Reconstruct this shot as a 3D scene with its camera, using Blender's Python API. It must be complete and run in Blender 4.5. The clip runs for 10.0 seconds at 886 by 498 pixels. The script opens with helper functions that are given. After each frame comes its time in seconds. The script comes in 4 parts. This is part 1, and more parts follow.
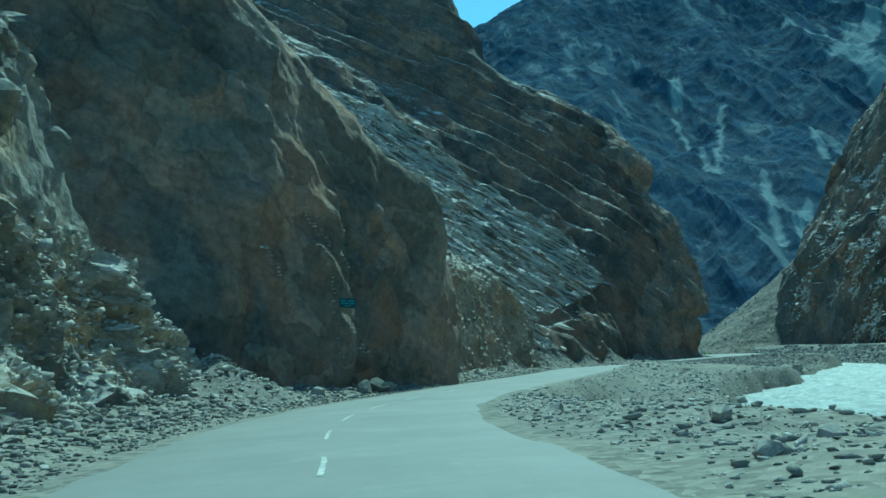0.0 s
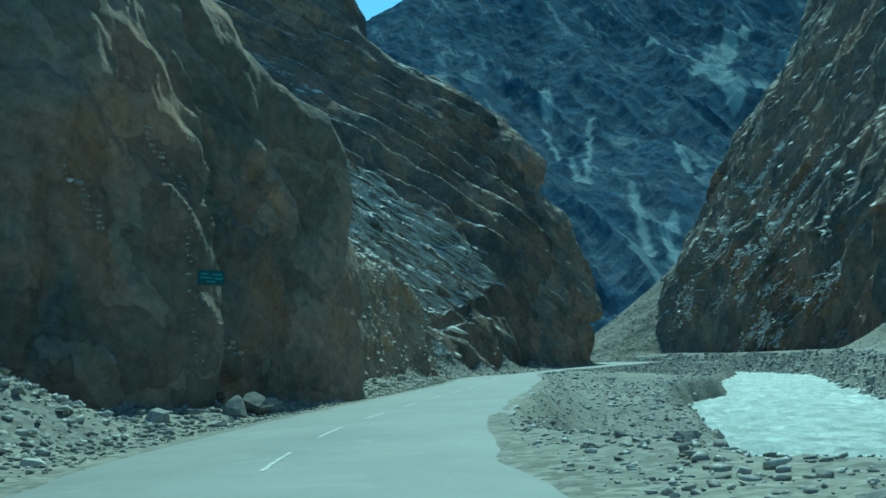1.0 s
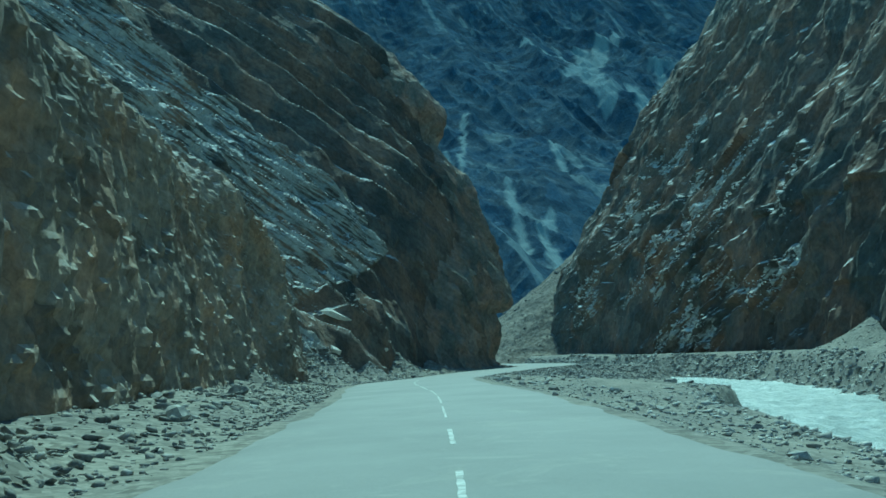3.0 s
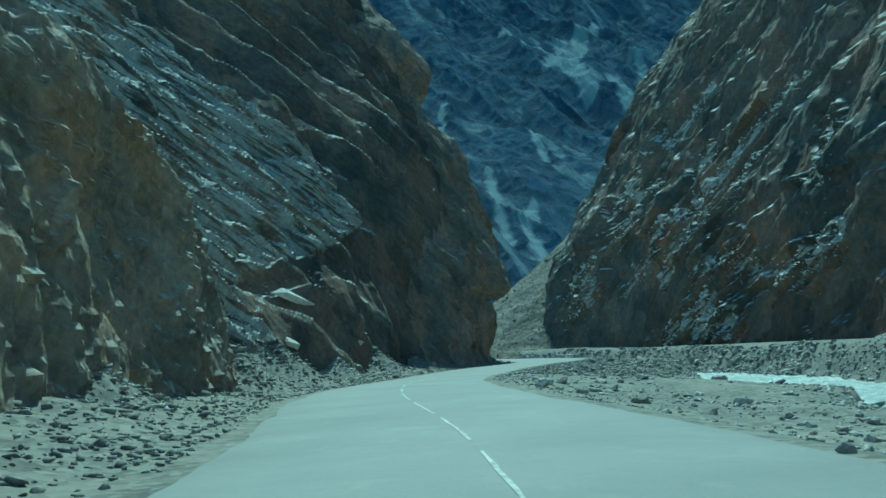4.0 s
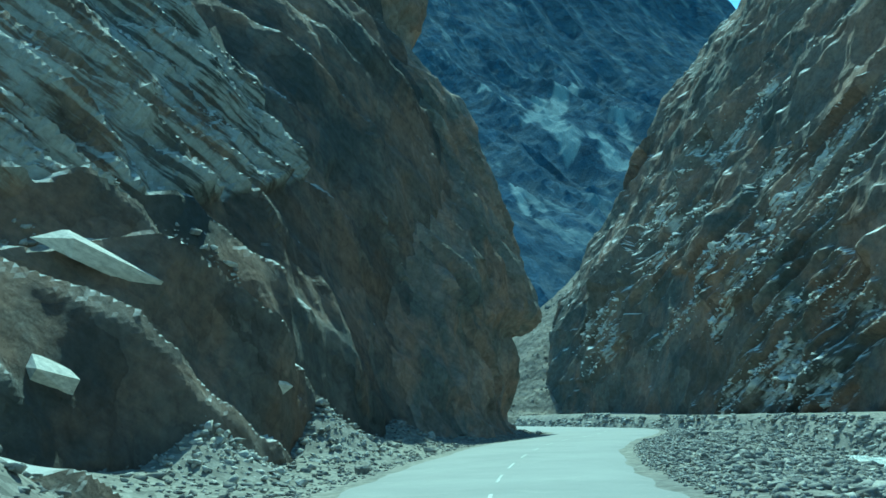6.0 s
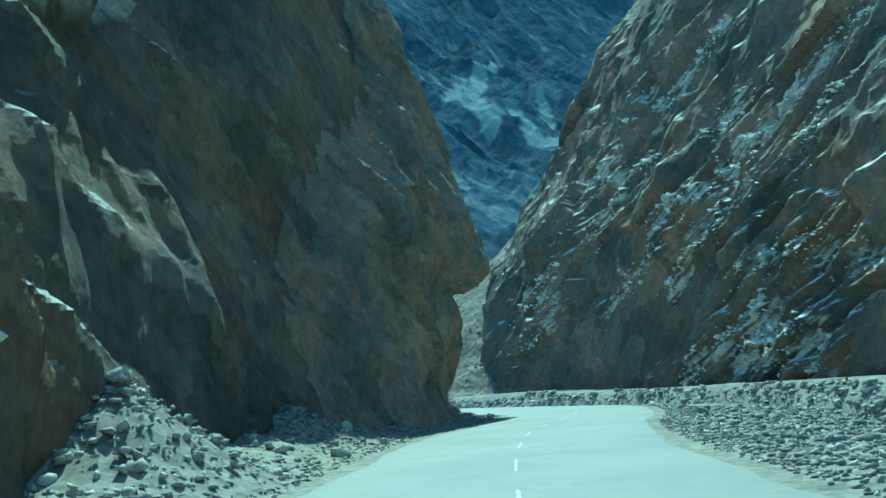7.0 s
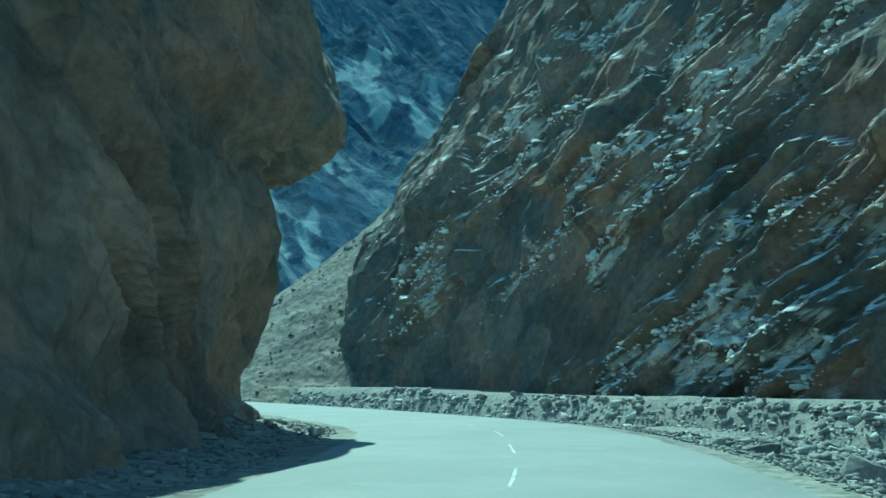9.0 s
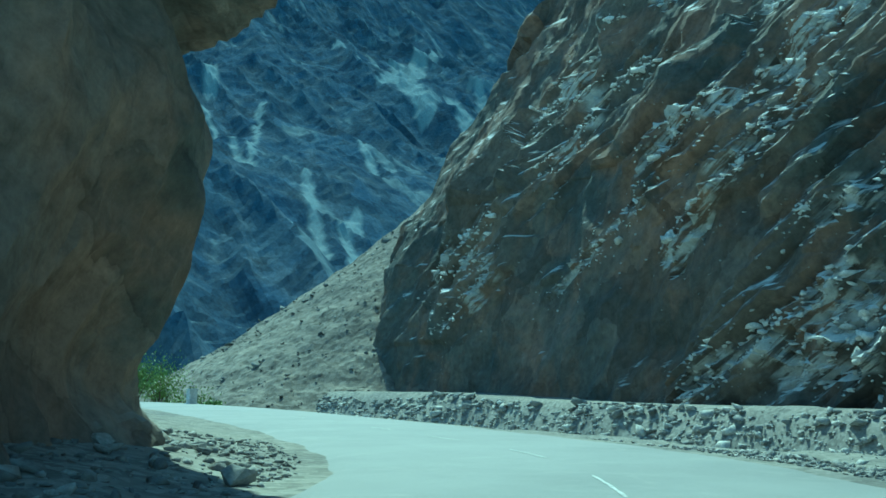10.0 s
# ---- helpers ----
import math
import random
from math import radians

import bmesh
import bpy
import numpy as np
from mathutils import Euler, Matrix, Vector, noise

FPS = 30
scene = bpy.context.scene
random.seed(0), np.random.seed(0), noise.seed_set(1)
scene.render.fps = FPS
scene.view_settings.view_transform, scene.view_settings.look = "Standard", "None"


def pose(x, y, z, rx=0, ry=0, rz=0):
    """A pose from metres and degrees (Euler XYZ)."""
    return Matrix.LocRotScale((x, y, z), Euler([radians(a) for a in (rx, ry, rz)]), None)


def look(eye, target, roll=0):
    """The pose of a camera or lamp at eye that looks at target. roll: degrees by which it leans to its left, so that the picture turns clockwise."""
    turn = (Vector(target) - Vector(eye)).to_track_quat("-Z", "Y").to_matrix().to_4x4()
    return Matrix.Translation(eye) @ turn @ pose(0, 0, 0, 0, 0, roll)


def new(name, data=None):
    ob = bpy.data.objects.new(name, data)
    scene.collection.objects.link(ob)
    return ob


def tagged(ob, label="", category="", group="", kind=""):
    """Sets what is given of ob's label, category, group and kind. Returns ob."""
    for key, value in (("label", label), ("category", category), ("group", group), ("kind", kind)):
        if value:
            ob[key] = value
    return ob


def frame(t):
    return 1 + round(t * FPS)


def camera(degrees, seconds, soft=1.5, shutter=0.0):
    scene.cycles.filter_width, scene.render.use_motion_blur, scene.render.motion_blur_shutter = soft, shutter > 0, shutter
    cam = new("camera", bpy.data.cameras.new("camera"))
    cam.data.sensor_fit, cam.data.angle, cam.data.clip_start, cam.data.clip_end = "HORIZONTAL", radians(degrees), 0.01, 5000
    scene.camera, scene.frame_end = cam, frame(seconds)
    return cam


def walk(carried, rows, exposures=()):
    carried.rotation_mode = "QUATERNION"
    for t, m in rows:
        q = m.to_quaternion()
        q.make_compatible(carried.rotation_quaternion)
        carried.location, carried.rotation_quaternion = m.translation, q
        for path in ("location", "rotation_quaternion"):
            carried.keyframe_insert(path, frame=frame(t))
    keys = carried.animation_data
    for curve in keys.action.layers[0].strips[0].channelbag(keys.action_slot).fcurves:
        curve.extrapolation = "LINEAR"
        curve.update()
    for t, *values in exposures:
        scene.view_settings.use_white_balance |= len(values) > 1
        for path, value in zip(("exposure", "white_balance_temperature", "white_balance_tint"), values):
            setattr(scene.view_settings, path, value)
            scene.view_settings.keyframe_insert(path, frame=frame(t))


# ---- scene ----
cam = camera(50.6, 10.0, soft=1.6)
METRES, EYE, TILT, LEAN, TURN = 165.0, 1.25, 7.0, 3.5, 0.0
ROWS = [
    (0.0, 0.0, 0.0, 0.0, -0.0, 0.0, 0.0),
    (0.5, -0.0067, 0.0448, -0.0054, -3.21, 1.53, -0.59),
    (1.0, -0.0099, 0.0939, -0.0117, -8.17, 0.59, -1.1),
    (1.5, -0.0093, 0.1449, -0.018, -11.98, 0.48, -2.93),
    (2.0, -0.0047, 0.197, -0.025, -12.85, -1.39, -1.98),
    (3.5, 0.0291, 0.3568, -0.042, -17.78, 1.76, -2.72),
    (4.0, 0.0436, 0.4129, -0.0485, -17.81, 0.76, -2.13),
    (4.5, 0.0582, 0.4704, -0.0543, -17.53, 1.52, -1.77),
    (5.0, 0.0722, 0.5247, -0.0593, -17.57, 2.45, -2.72),
    (5.5, 0.0872, 0.5814, -0.0656, -18.23, 4.55, -3.64),
    (7.0, 0.1382, 0.7273, -0.082, -24.31, 3.95, -1.9),
    (7.5, 0.1583, 0.7702, -0.0861, -27.13, 4.08, -2.17),
    (8.0, 0.1799, 0.8093, -0.0904, -30.97, 5.05, -3.37),
    (8.5, 0.2014, 0.844, -0.0936, -32.03, 2.77, -4.91),
    (9.0, 0.2213, 0.8761, -0.0958, -32.17, 4.22, -6.69),
    (9.5, 0.2425, 0.9087, -0.0986, -31.12, 4.41, -6.64),
    (10.0, 0.2621, 0.9404, -0.1017, -29.34, 4.23, -6.96),
]
EXPOSURES = [(0.0, 0.42, 4600, -48), (4.0, 0.33, 4600, -48), (5.0, 0.4, 4600, -48), (5.5, 0.66, 4600, -48), (7.0, 1.05, 4600, -50), (8.0, 0.98, 4600, -50), (10.0, 0.86, 4600, -50)]
walk(cam, [(t, pose(0, 0, EYE, TILT, LEAN, TURN) @ pose(METRES * x, METRES * y, METRES * z, 90 + pitch, roll, yaw)) for t, x, y, z, yaw, pitch, roll in ROWS], EXPOSURES)

# ---- sky and sun ----
SUN_AZ, SUN_EL = radians(19.5), radians(56)      # azimuth from +y towards +x
world = bpy.data.worlds.new("sky")
world.use_nodes = True
scene.world = world
wn = world.node_tree.nodes
sky = wn.new("ShaderNodeTexSky")
sky.sky_type, sky.sun_disc = "NISHITA", False
sky.sun_elevation, sky.sun_rotation, sky.altitude = SUN_EL, SUN_AZ, 3000
world.node_tree.links.new(sky.outputs["Color"], wn["Background"].inputs["Color"])
wn["Background"].inputs["Strength"].default_value = 0.15
sun = bpy.data.lights.new("sun", "SUN")
sun.energy, sun.angle, sun.color = 3.2, radians(0.5), (1.0, 0.95, 0.87)
sun_dir = Vector((math.sin(SUN_AZ) * math.cos(SUN_EL), math.cos(SUN_AZ) * math.cos(SUN_EL), math.sin(SUN_EL)))
new("sun", sun).matrix_world = look(sun_dir * 400, (0, 0, 0))


# ---- noise on arrays of points ----
def hashed(i, j, k, seed):
    h = (i.astype(np.int64) * 374761393 + j.astype(np.int64) * 668265263 + k.astype(np.int64) * 2147483647 + seed * 974634777) & 0xFFFFFFFF
    h = ((h ^ (h >> 13)) * 1274126177) & 0xFFFFFFFF
    h = ((h ^ (h >> 16)) * 2246822519) & 0xFFFFFFFF
    return ((h ^ (h >> 15)) & 0xFFFFFF) / float(0xFFFFFF)


def vnoise(p, seed=0):
    """Value noise of an (n, 3) array, -1 to 1."""
    c = np.floor(p)
    f = p - c
    f = f * f * f * (f * (f * 6 - 15) + 10)
    c = c.astype(np.int64)
    out = 0
    for dx in (0, 1):
        for dy in (0, 1):
            for dz in (0, 1):
                w = (f[:, 0] if dx else 1 - f[:, 0]) * (f[:, 1] if dy else 1 - f[:, 1]) * (f[:, 2] if dz else 1 - f[:, 2])
                out = out + w * hashed(c[:, 0] + dx, c[:, 1] + dy, c[:, 2] + dz, seed)
    return out * 2 - 1


def fbm(p, size, octaves=4, seed=0, gain=0.5, ridged=False):
    q, amp, out, total = p / size, 1.0, 0, 0
    for o in range(octaves):
        n = vnoise(q + 17.3 * o, seed + o)
        out = out + amp * ((1 - 2 * np.abs(n)) if ridged else n)
        total += amp
        q, amp = q * 2.03, amp * gain
    return out / total


def cells(p, seed=0, facet=0.0):
    """Voronoi cells of an (n, 3) array: a random height per cell, tilted by facet, that sinks to zero at the cells' borders."""
    c = np.floor(p).astype(np.int64)
    best = np.full(len(p), 9.0)
    second = best.copy()
    value = np.zeros(len(p))
    away = np.zeros(p.shape)
    for dx in (-1, 0, 1):
        for dy in (-1, 0, 1):
            for dz in (-1, 0, 1):
                i, j, k = c[:, 0] + dx, c[:, 1] + dy, c[:, 2] + dz
                h = hashed(i, j, k, seed + 1)
                s = np.stack([i + h, j + (h * 97.13) % 1.0, k + (h * 7919.7) % 1.0], 1)
                o = p - s
                d = (o * o).sum(1)
                near = d < best
                second = np.where(near, best, np.minimum(second, d))
                value = np.where(near, (h * 523.9) % 1.0, value)
                away = np.where(near[:, None], o, away)
                best = np.where(near, d, best)
    gap = np.sqrt(second) - np.sqrt(best)
    if facet:
        lean = np.stack([(value * 31.7) % 1.0, (value * 57.3) % 1.0, (value * 83.9) % 1.0], 1) * 2 - 1
        return (value * 2 - 1 + facet * (away * lean).sum(1)) * np.clip(gap / 0.14, 0, 1)
    return (value * 2 - 1) * np.clip(gap / 0.14, 0, 1)


def chisel(p, seed=0):
    """Flat facets that meet in sharp edges: the lowest of tilted planes, one from each cell about."""
    c = np.floor(p).astype(np.int64)
    out = np.full(len(p), 9.0)
    for dx in (-1, 0, 1):
        for dy in (-1, 0, 1):
            for dz in (-1, 0, 1):
                i, j, k = c[:, 0] + dx, c[:, 1] + dy, c[:, 2] + dz
                h = hashed(i, j, k, seed + 1)
                o = p - np.stack([i + h, j + (h * 97.13) % 1.0, k + (h * 7919.7) % 1.0], 1)
                lean = np.stack([(h * 317.7) % 1.0, (h * 577.3) % 1.0, (h * 839.9) % 1.0], 1) * 2 - 1
                d = np.sqrt((o * o).sum(1))
                out = np.minimum(out, 0.6 * (h * 523.9 % 1.0) + 1.1 * (o * lean).sum(1) + 2.2 * np.clip(d - 0.55, 0, 9))
    return out


def smooth(a, b, x):
    t = np.clip((x - a) / (b - a), 0, 1)
    return t * t * (3 - 2 * t)


# ---- mesh helpers ----
def spline(points, u):
    """Catmull-Rom through the points, at u from 0 to 1 by chord length."""
    pts = np.array(points, float)
    d = np.concatenate([[0], np.cumsum(np.linalg.norm(np.diff(pts, axis=0), axis=1))])
    s = np.clip(np.asarray(u) * d[-1], 0, d[-1] - 1e-9)
    i = np.clip(np.searchsorted(d, s, side="right") - 1, 0, len(pts) - 2)
    f = ((s - d[i]) / (d[i + 1] - d[i]))[:, None]
    m = np.gradient(pts, d, axis=0, edge_order=1) if len(pts) > 2 else np.repeat((pts[1:] - pts[:1]) / d[-1], 2, 0)
    h = (d[i + 1] - d[i])[:, None]
    return (2 * f**3 - 3 * f**2 + 1) * pts[i] + (f**3 - 2 * f**2 + f) * h * m[i] + (3 * f**2 - 2 * f**3) * pts[i + 1] + (f**3 - f**2) * h * m[i + 1]


def grid_mesh(name, p, material, flat=True, attribute=None):
    """A sheet from an (nv, nu, 3) array of places."""
    nv, nu = p.shape[:2]
    me = bpy.data.meshes.new(name)
    n = np.arange(nv * nu).reshape(nv, nu)
    quads = np.stack([n[:-1, :-1], n[:-1, 1:], n[1:, 1:], n[1:, :-1]], -1).reshape(-1, 4)
    me.vertices.add(nv * nu)
    me.vertices.foreach_set("co", p.reshape(-1).astype(np.float32))
    me.loops.add(quads.size)
    me.loops.foreach_set("vertex_index", quads.reshape(-1).astype(np.int32))
    me.polygons.add(len(quads))
    me.polygons.foreach_set("loop_start", np.arange(0, quads.size, 4, dtype=np.int32))
    me.polygons.foreach_set("use_smooth", np.full(len(quads), not flat))
    if attribute:
        a = me.attributes.new(attribute[0], "FLOAT", "POINT")
        a.data.foreach_set("value", attribute[1].reshape(-1).astype(np.float32))
    me.update(calc_edges=True)
    me.materials.append(material)
    return new(name, me)


def normals(p):
    du, dv = np.gradient(p, axis=1), np.gradient(p, axis=0)
    n = np.cross(du, dv)
    return n / np.maximum(np.linalg.norm(n, axis=-1, keepdims=True), 1e-9)


def loft(curves, nu, nv, power=1.0, dense=None):
    """A sheet through curves that lie one above the other."""
    u, v = np.linspace(0, 1, nu), np.linspace(0, 1, nv) ** power
    if dense:
        # most of the columns between these two shares of the length
        u = np.interp(u, [0, 0.1, 0.9, 1], [0, dense[0], dense[1], 1])
    rows = np.stack([spline(c, u) for c in curves])
    return np.stack([spline(rows[:, i], v) for i in range(nu)], 1)


def part(name, bm, material, parent=None, label=""):
    me = bpy.data.meshes.new(name)
    bm.to_mesh(me)
    bm.free()
    me.materials.append(material)
    ob = new(name, me)
    ob.parent = parent
    return tagged(ob, label)


# ---- materials ----
def nodes_of(name):
    m = bpy.data.materials.new(name)
    m.use_nodes = True
    t = m.node_tree
    return m, t.nodes, t.links, t.nodes["Principled BSDF"]


def noise_node(n, l, coords, scale, detail=6.0, rough=0.6, stretch=None, turn=None, distort=0.0):
    src = coords
    if stretch:
        mp = n.new("ShaderNodeMapping")
        mp.inputs["Scale"].default_value = stretch
        if turn:
            mp.inputs["Rotation"].default_value = [radians(a) for a in turn]
        l.new(coords, mp.inputs["Vector"])
        src = mp.outputs["Vector"]
    t = n.new("ShaderNodeTexNoise")
    t.inputs["Scale"].default_value, t.inputs["Detail"].default_value, t.inputs["Roughness"].default_value = scale, detail, rough
    t.inputs["Distortion"].default_value = distort
    l.new(src, t.inputs["Vector"])
    return t.outputs["Fac"]


def ramp(n, l, fac, stops):
    r = n.new("ShaderNodeValToRGB")
    e = r.color_ramp.elements
    while len(e) < len(stops):
        e.new(0.5)
    for el, (at, c) in zip(e, stops):
        el.position = at
        el.color = (*c, 1) if isinstance(c, tuple) else (c, c, c, 1)
    l.new(fac, r.inputs["Fac"])
    return r.outputs["Color"]


def mix(n, l, fac, a, b, mode="MIX"):
    m = n.new("ShaderNodeMix")
    m.data_type, m.blend_type = "RGBA", mode
    for value, sock in ((fac, m.inputs["Factor"]), (a, m.inputs["A"]), (b, m.inputs["B"])):
        if isinstance(value, (int, float)):
            sock.default_value = value if sock.name == "Factor" else (value, value, value, 1)
        elif isinstance(value, tuple):
            sock.default_value = (*value, 1)
        else:
            l.new(value, sock)
    return m.outputs["Result"]


def bumped(n, l, bsdf, height, strength, distance):
    b = n.new("ShaderNodeBump")
    b.inputs["Strength"].default_value, b.inputs["Distance"].default_value = strength, distance
    l.new(height, b.inputs["Height"])
    l.new(b.outputs["Normal"], bsdf.inputs["Normal"])


def object_coords(n):
    return n.new("ShaderNodeTexCoord").outputs["Object"]


def bed_axes(n, l, tip):
    """Axes of beds that cut a face of normal n along l: their normal, tipped by that many degrees from n, and two directions in them."""
    n, l = Vector(n).normalized(), Vector(l)
    l = (l - n * n.dot(l)).normalized()
    m = n.cross(l)
    m = m if m.z > 0 else -m
    nb = (n * math.cos(radians(tip)) + m * math.sin(radians(tip))).normalized()
    return [np.array(a) for a in (nb, l, nb.cross(l))]


LEFT_BEDS = bed_axes((0.74, -0.48, 0.47), (0.66, 0.62, -0.42), 44)
BLOCK_BEDS = bed_axes((0.49, -0.55, 0.68), (0.71, -0.2, -0.67), 48)
RIGHT_BEDS = bed_axes((-0.83, -0.25, 0.5), (0.35, -0.6, 0.8), 50)


def along_beds(n, l, co, axes, scales):
    """Coordinates across and along the beds."""
    out = n.new("ShaderNodeCombineXYZ")
    for axis, scale, sock in zip(axes, scales, out.inputs):
        d = n.new("ShaderNodeVectorMath")
        d.operation = "DOT_PRODUCT"
        d.inputs[1].default_value = [float(c) * scale for c in axis]
        l.new(co, d.inputs[0])
        l.new(d.outputs["Value"], sock)
    return out.outputs["Vector"]


def rock_material(name, dark, light, warm, dust, grain=1.0, lit_dust_low=0.45, lit_dust_high=0.8, axes=LEFT_BEDS, scree=False, bedding=0.5, relief=0.8, gloss=0.2, stretch=None, pale=None):
    """Bedded rock: two stones by a broad pattern, thin beds, rusty stains, a dusty pale tone on what lies flat that
    also paints ledges sunlit.
    """
    m, n, l, b = nodes_of(name)
    co = object_coords(n)
    if stretch:
        longer = n.new("ShaderNodeVectorMath")
        longer.operation = "MULTIPLY"
        longer.inputs[1].default_value = stretch
        l.new(co, longer.inputs[0])
        co = longer.outputs["Vector"]
    broad = ramp(n, l, noise_node(n, l, co, 0.11 * grain, 6, 0.62, distort=0.4), [(0.4, 0.0), (0.6, 1.0)])
    base = mix(n, l, broad, dark, light)
    rust = ramp(n, l, noise_node(n, l, co, 0.19 * grain, 6, 0.65, distort=0.6), [(0.47, 0.0), (0.63, 0.9)])
    base = mix(n, l, rust, base, warm)
    beds = noise_node(n, l, along_beds(n, l, co, axes, (2.2, 0.35, 0.5)), 1.0 * grain, 6, 0.68)
    base = mix(n, l, bedding, base, ramp(n, l, beds, [(0.3, 0.4), (0.7, 1.55)]), "MULTIPLY")
    fine = noise_node(n, l, co, 2.2 * grain, 10, 0.75)
    base = mix(n, l, 0.7, base, ramp(n, l, fine, [(0.3, 0.45), (0.7, 1.5)]), "MULTIPLY")
    # blocks of slightly different stone, parted by thin joints
    warp = n.new("ShaderNodeTexNoise")
    warp.inputs["Scale"].default_value, warp.inputs["Detail"].default_value = 0.5 * grain, 5
    l.new(co, warp.inputs["Vector"])
    bent = n.new("ShaderNodeVectorMath")
    bent.operation = "MULTIPLY_ADD"
    bent.inputs[1].default_value = (2.4 / grain, 2.4 / grain, 2.4 / grain)
    l.new(warp.outputs["Color"], bent.inputs[0])
    l.new(along_beds(n, l, co, axes, (0.9, 0.45, 0.6)), bent.inputs[2])
    blocks = n.new("ShaderNodeTexVoronoi")
    blocks.inputs["Scale"].default_value = 0.55 * grain
    l.new(bent.outputs["Vector"], blocks.inputs["Vector"])
    tone = n.new("ShaderNodeSeparateColor")
    l.new(blocks.outputs["Color"], tone.inputs["Color"])
    base = mix(n, l, 0.8, base, ramp(n, l, tone.outputs["Green"], [(0.0, 0.68), (1.0, 1.3)]), "MULTIPLY")
    joints = n.new("ShaderNodeTexVoronoi")
    joints.feature = "DISTANCE_TO_EDGE"
    joints.inputs["Scale"].default_value = 0.55 * grain
    l.new(bent.outputs["Vector"], joints.inputs["Vector"])
    joint = ramp(n, l, joints.outputs["Distance"], [(0.0, 0.5), (0.05, 1.0)])
    base = mix(n, l, 0.3, base, joint, "MULTIPLY")
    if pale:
        # bands painted paler, in place of sunlight on the sheets and ledges
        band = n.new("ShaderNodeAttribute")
        band.attribute_name = "lit_band"
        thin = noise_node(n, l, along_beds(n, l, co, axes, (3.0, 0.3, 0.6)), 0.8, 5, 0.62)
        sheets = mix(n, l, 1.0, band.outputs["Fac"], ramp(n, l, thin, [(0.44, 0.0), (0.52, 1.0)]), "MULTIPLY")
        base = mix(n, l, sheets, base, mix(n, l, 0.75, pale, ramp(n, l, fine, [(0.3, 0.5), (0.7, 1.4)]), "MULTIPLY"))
    # dusty tone on up-facing rock, painted in to strengthen sunlit ledges
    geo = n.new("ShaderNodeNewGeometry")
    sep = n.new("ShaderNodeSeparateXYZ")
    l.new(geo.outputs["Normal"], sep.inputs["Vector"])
    flat = ramp(n, l, sep.outputs["Z"], [(lit_dust_low, 0.0), (lit_dust_high, 1.0)])
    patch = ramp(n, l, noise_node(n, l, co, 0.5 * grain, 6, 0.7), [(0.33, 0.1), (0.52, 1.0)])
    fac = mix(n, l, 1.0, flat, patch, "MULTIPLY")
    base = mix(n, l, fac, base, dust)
    if scree:
        at = n.new("ShaderNodeAttribute")
        at.attribute_name = "scree"
        base = mix(n, l, at.outputs["Fac"], base, mix(n, l, 0.5, dust, ramp(n, l, fine, [(0.3, 0.5), (0.7, 1.3)]), "MULTIPLY"))
    l.new(base, b.inputs["Base Color"])
    b.inputs["Roughness"].default_value = 0.88
    b.inputs["Specular IOR Level"].default_value = gloss
    h = mix(n, l, 0.12, mix(n, l, 0.6, beds, fine), joint)
    bumped(n, l, b, h, relief, 0.35 / grain)
    return m


ROCK_BROWN = rock_material("brown_rock", (0.152, 0.15, 0.132), (0.268, 0.22, 0.178), (0.335, 0.23, 0.163), (0.45, 0.43, 0.38), 1.0, 0.74, 0.95, bedding=0.3)
ROCK_TAN = rock_material("tan_rock", (0.20, 0.18, 0.15), (0.34, 0.285, 0.22), (0.40, 0.285, 0.19), (0.60, 0.57, 0.51), 1.5, 0.5, 0.85, bedding=0.3)
# pale: the tone painted where sheets and ledges catch the sun
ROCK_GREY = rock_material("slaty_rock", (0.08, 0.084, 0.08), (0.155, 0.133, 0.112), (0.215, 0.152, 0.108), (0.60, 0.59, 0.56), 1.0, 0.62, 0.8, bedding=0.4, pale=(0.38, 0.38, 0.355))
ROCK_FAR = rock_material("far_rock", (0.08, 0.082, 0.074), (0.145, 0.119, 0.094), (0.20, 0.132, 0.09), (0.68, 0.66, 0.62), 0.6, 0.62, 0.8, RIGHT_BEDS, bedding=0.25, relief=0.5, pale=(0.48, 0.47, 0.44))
# blue shift in these colours is distance haze, painted into the rock
ROCK_HAZY_MOUNTAIN = rock_material("hazy_mountain_rock", (0.052, 0.074, 0.111), (0.074, 0.098, 0.13), (0.086, 0.104, 0.127), (0.22, 0.26, 0.275), 0.3, 0.95, 1.0, scree=True, bedding=0.1, relief=0.3, gloss=0.0, stretch=(1.0, 0.45, 0.7))
ROCK_PALE = rock_material("pale_rock", (0.19, 0.19, 0.18), (0.36, 0.34, 0.31), (0.44, 0.34, 0.21), (0.58, 0.56, 0.51), 1.6, 0.3, 0.8)


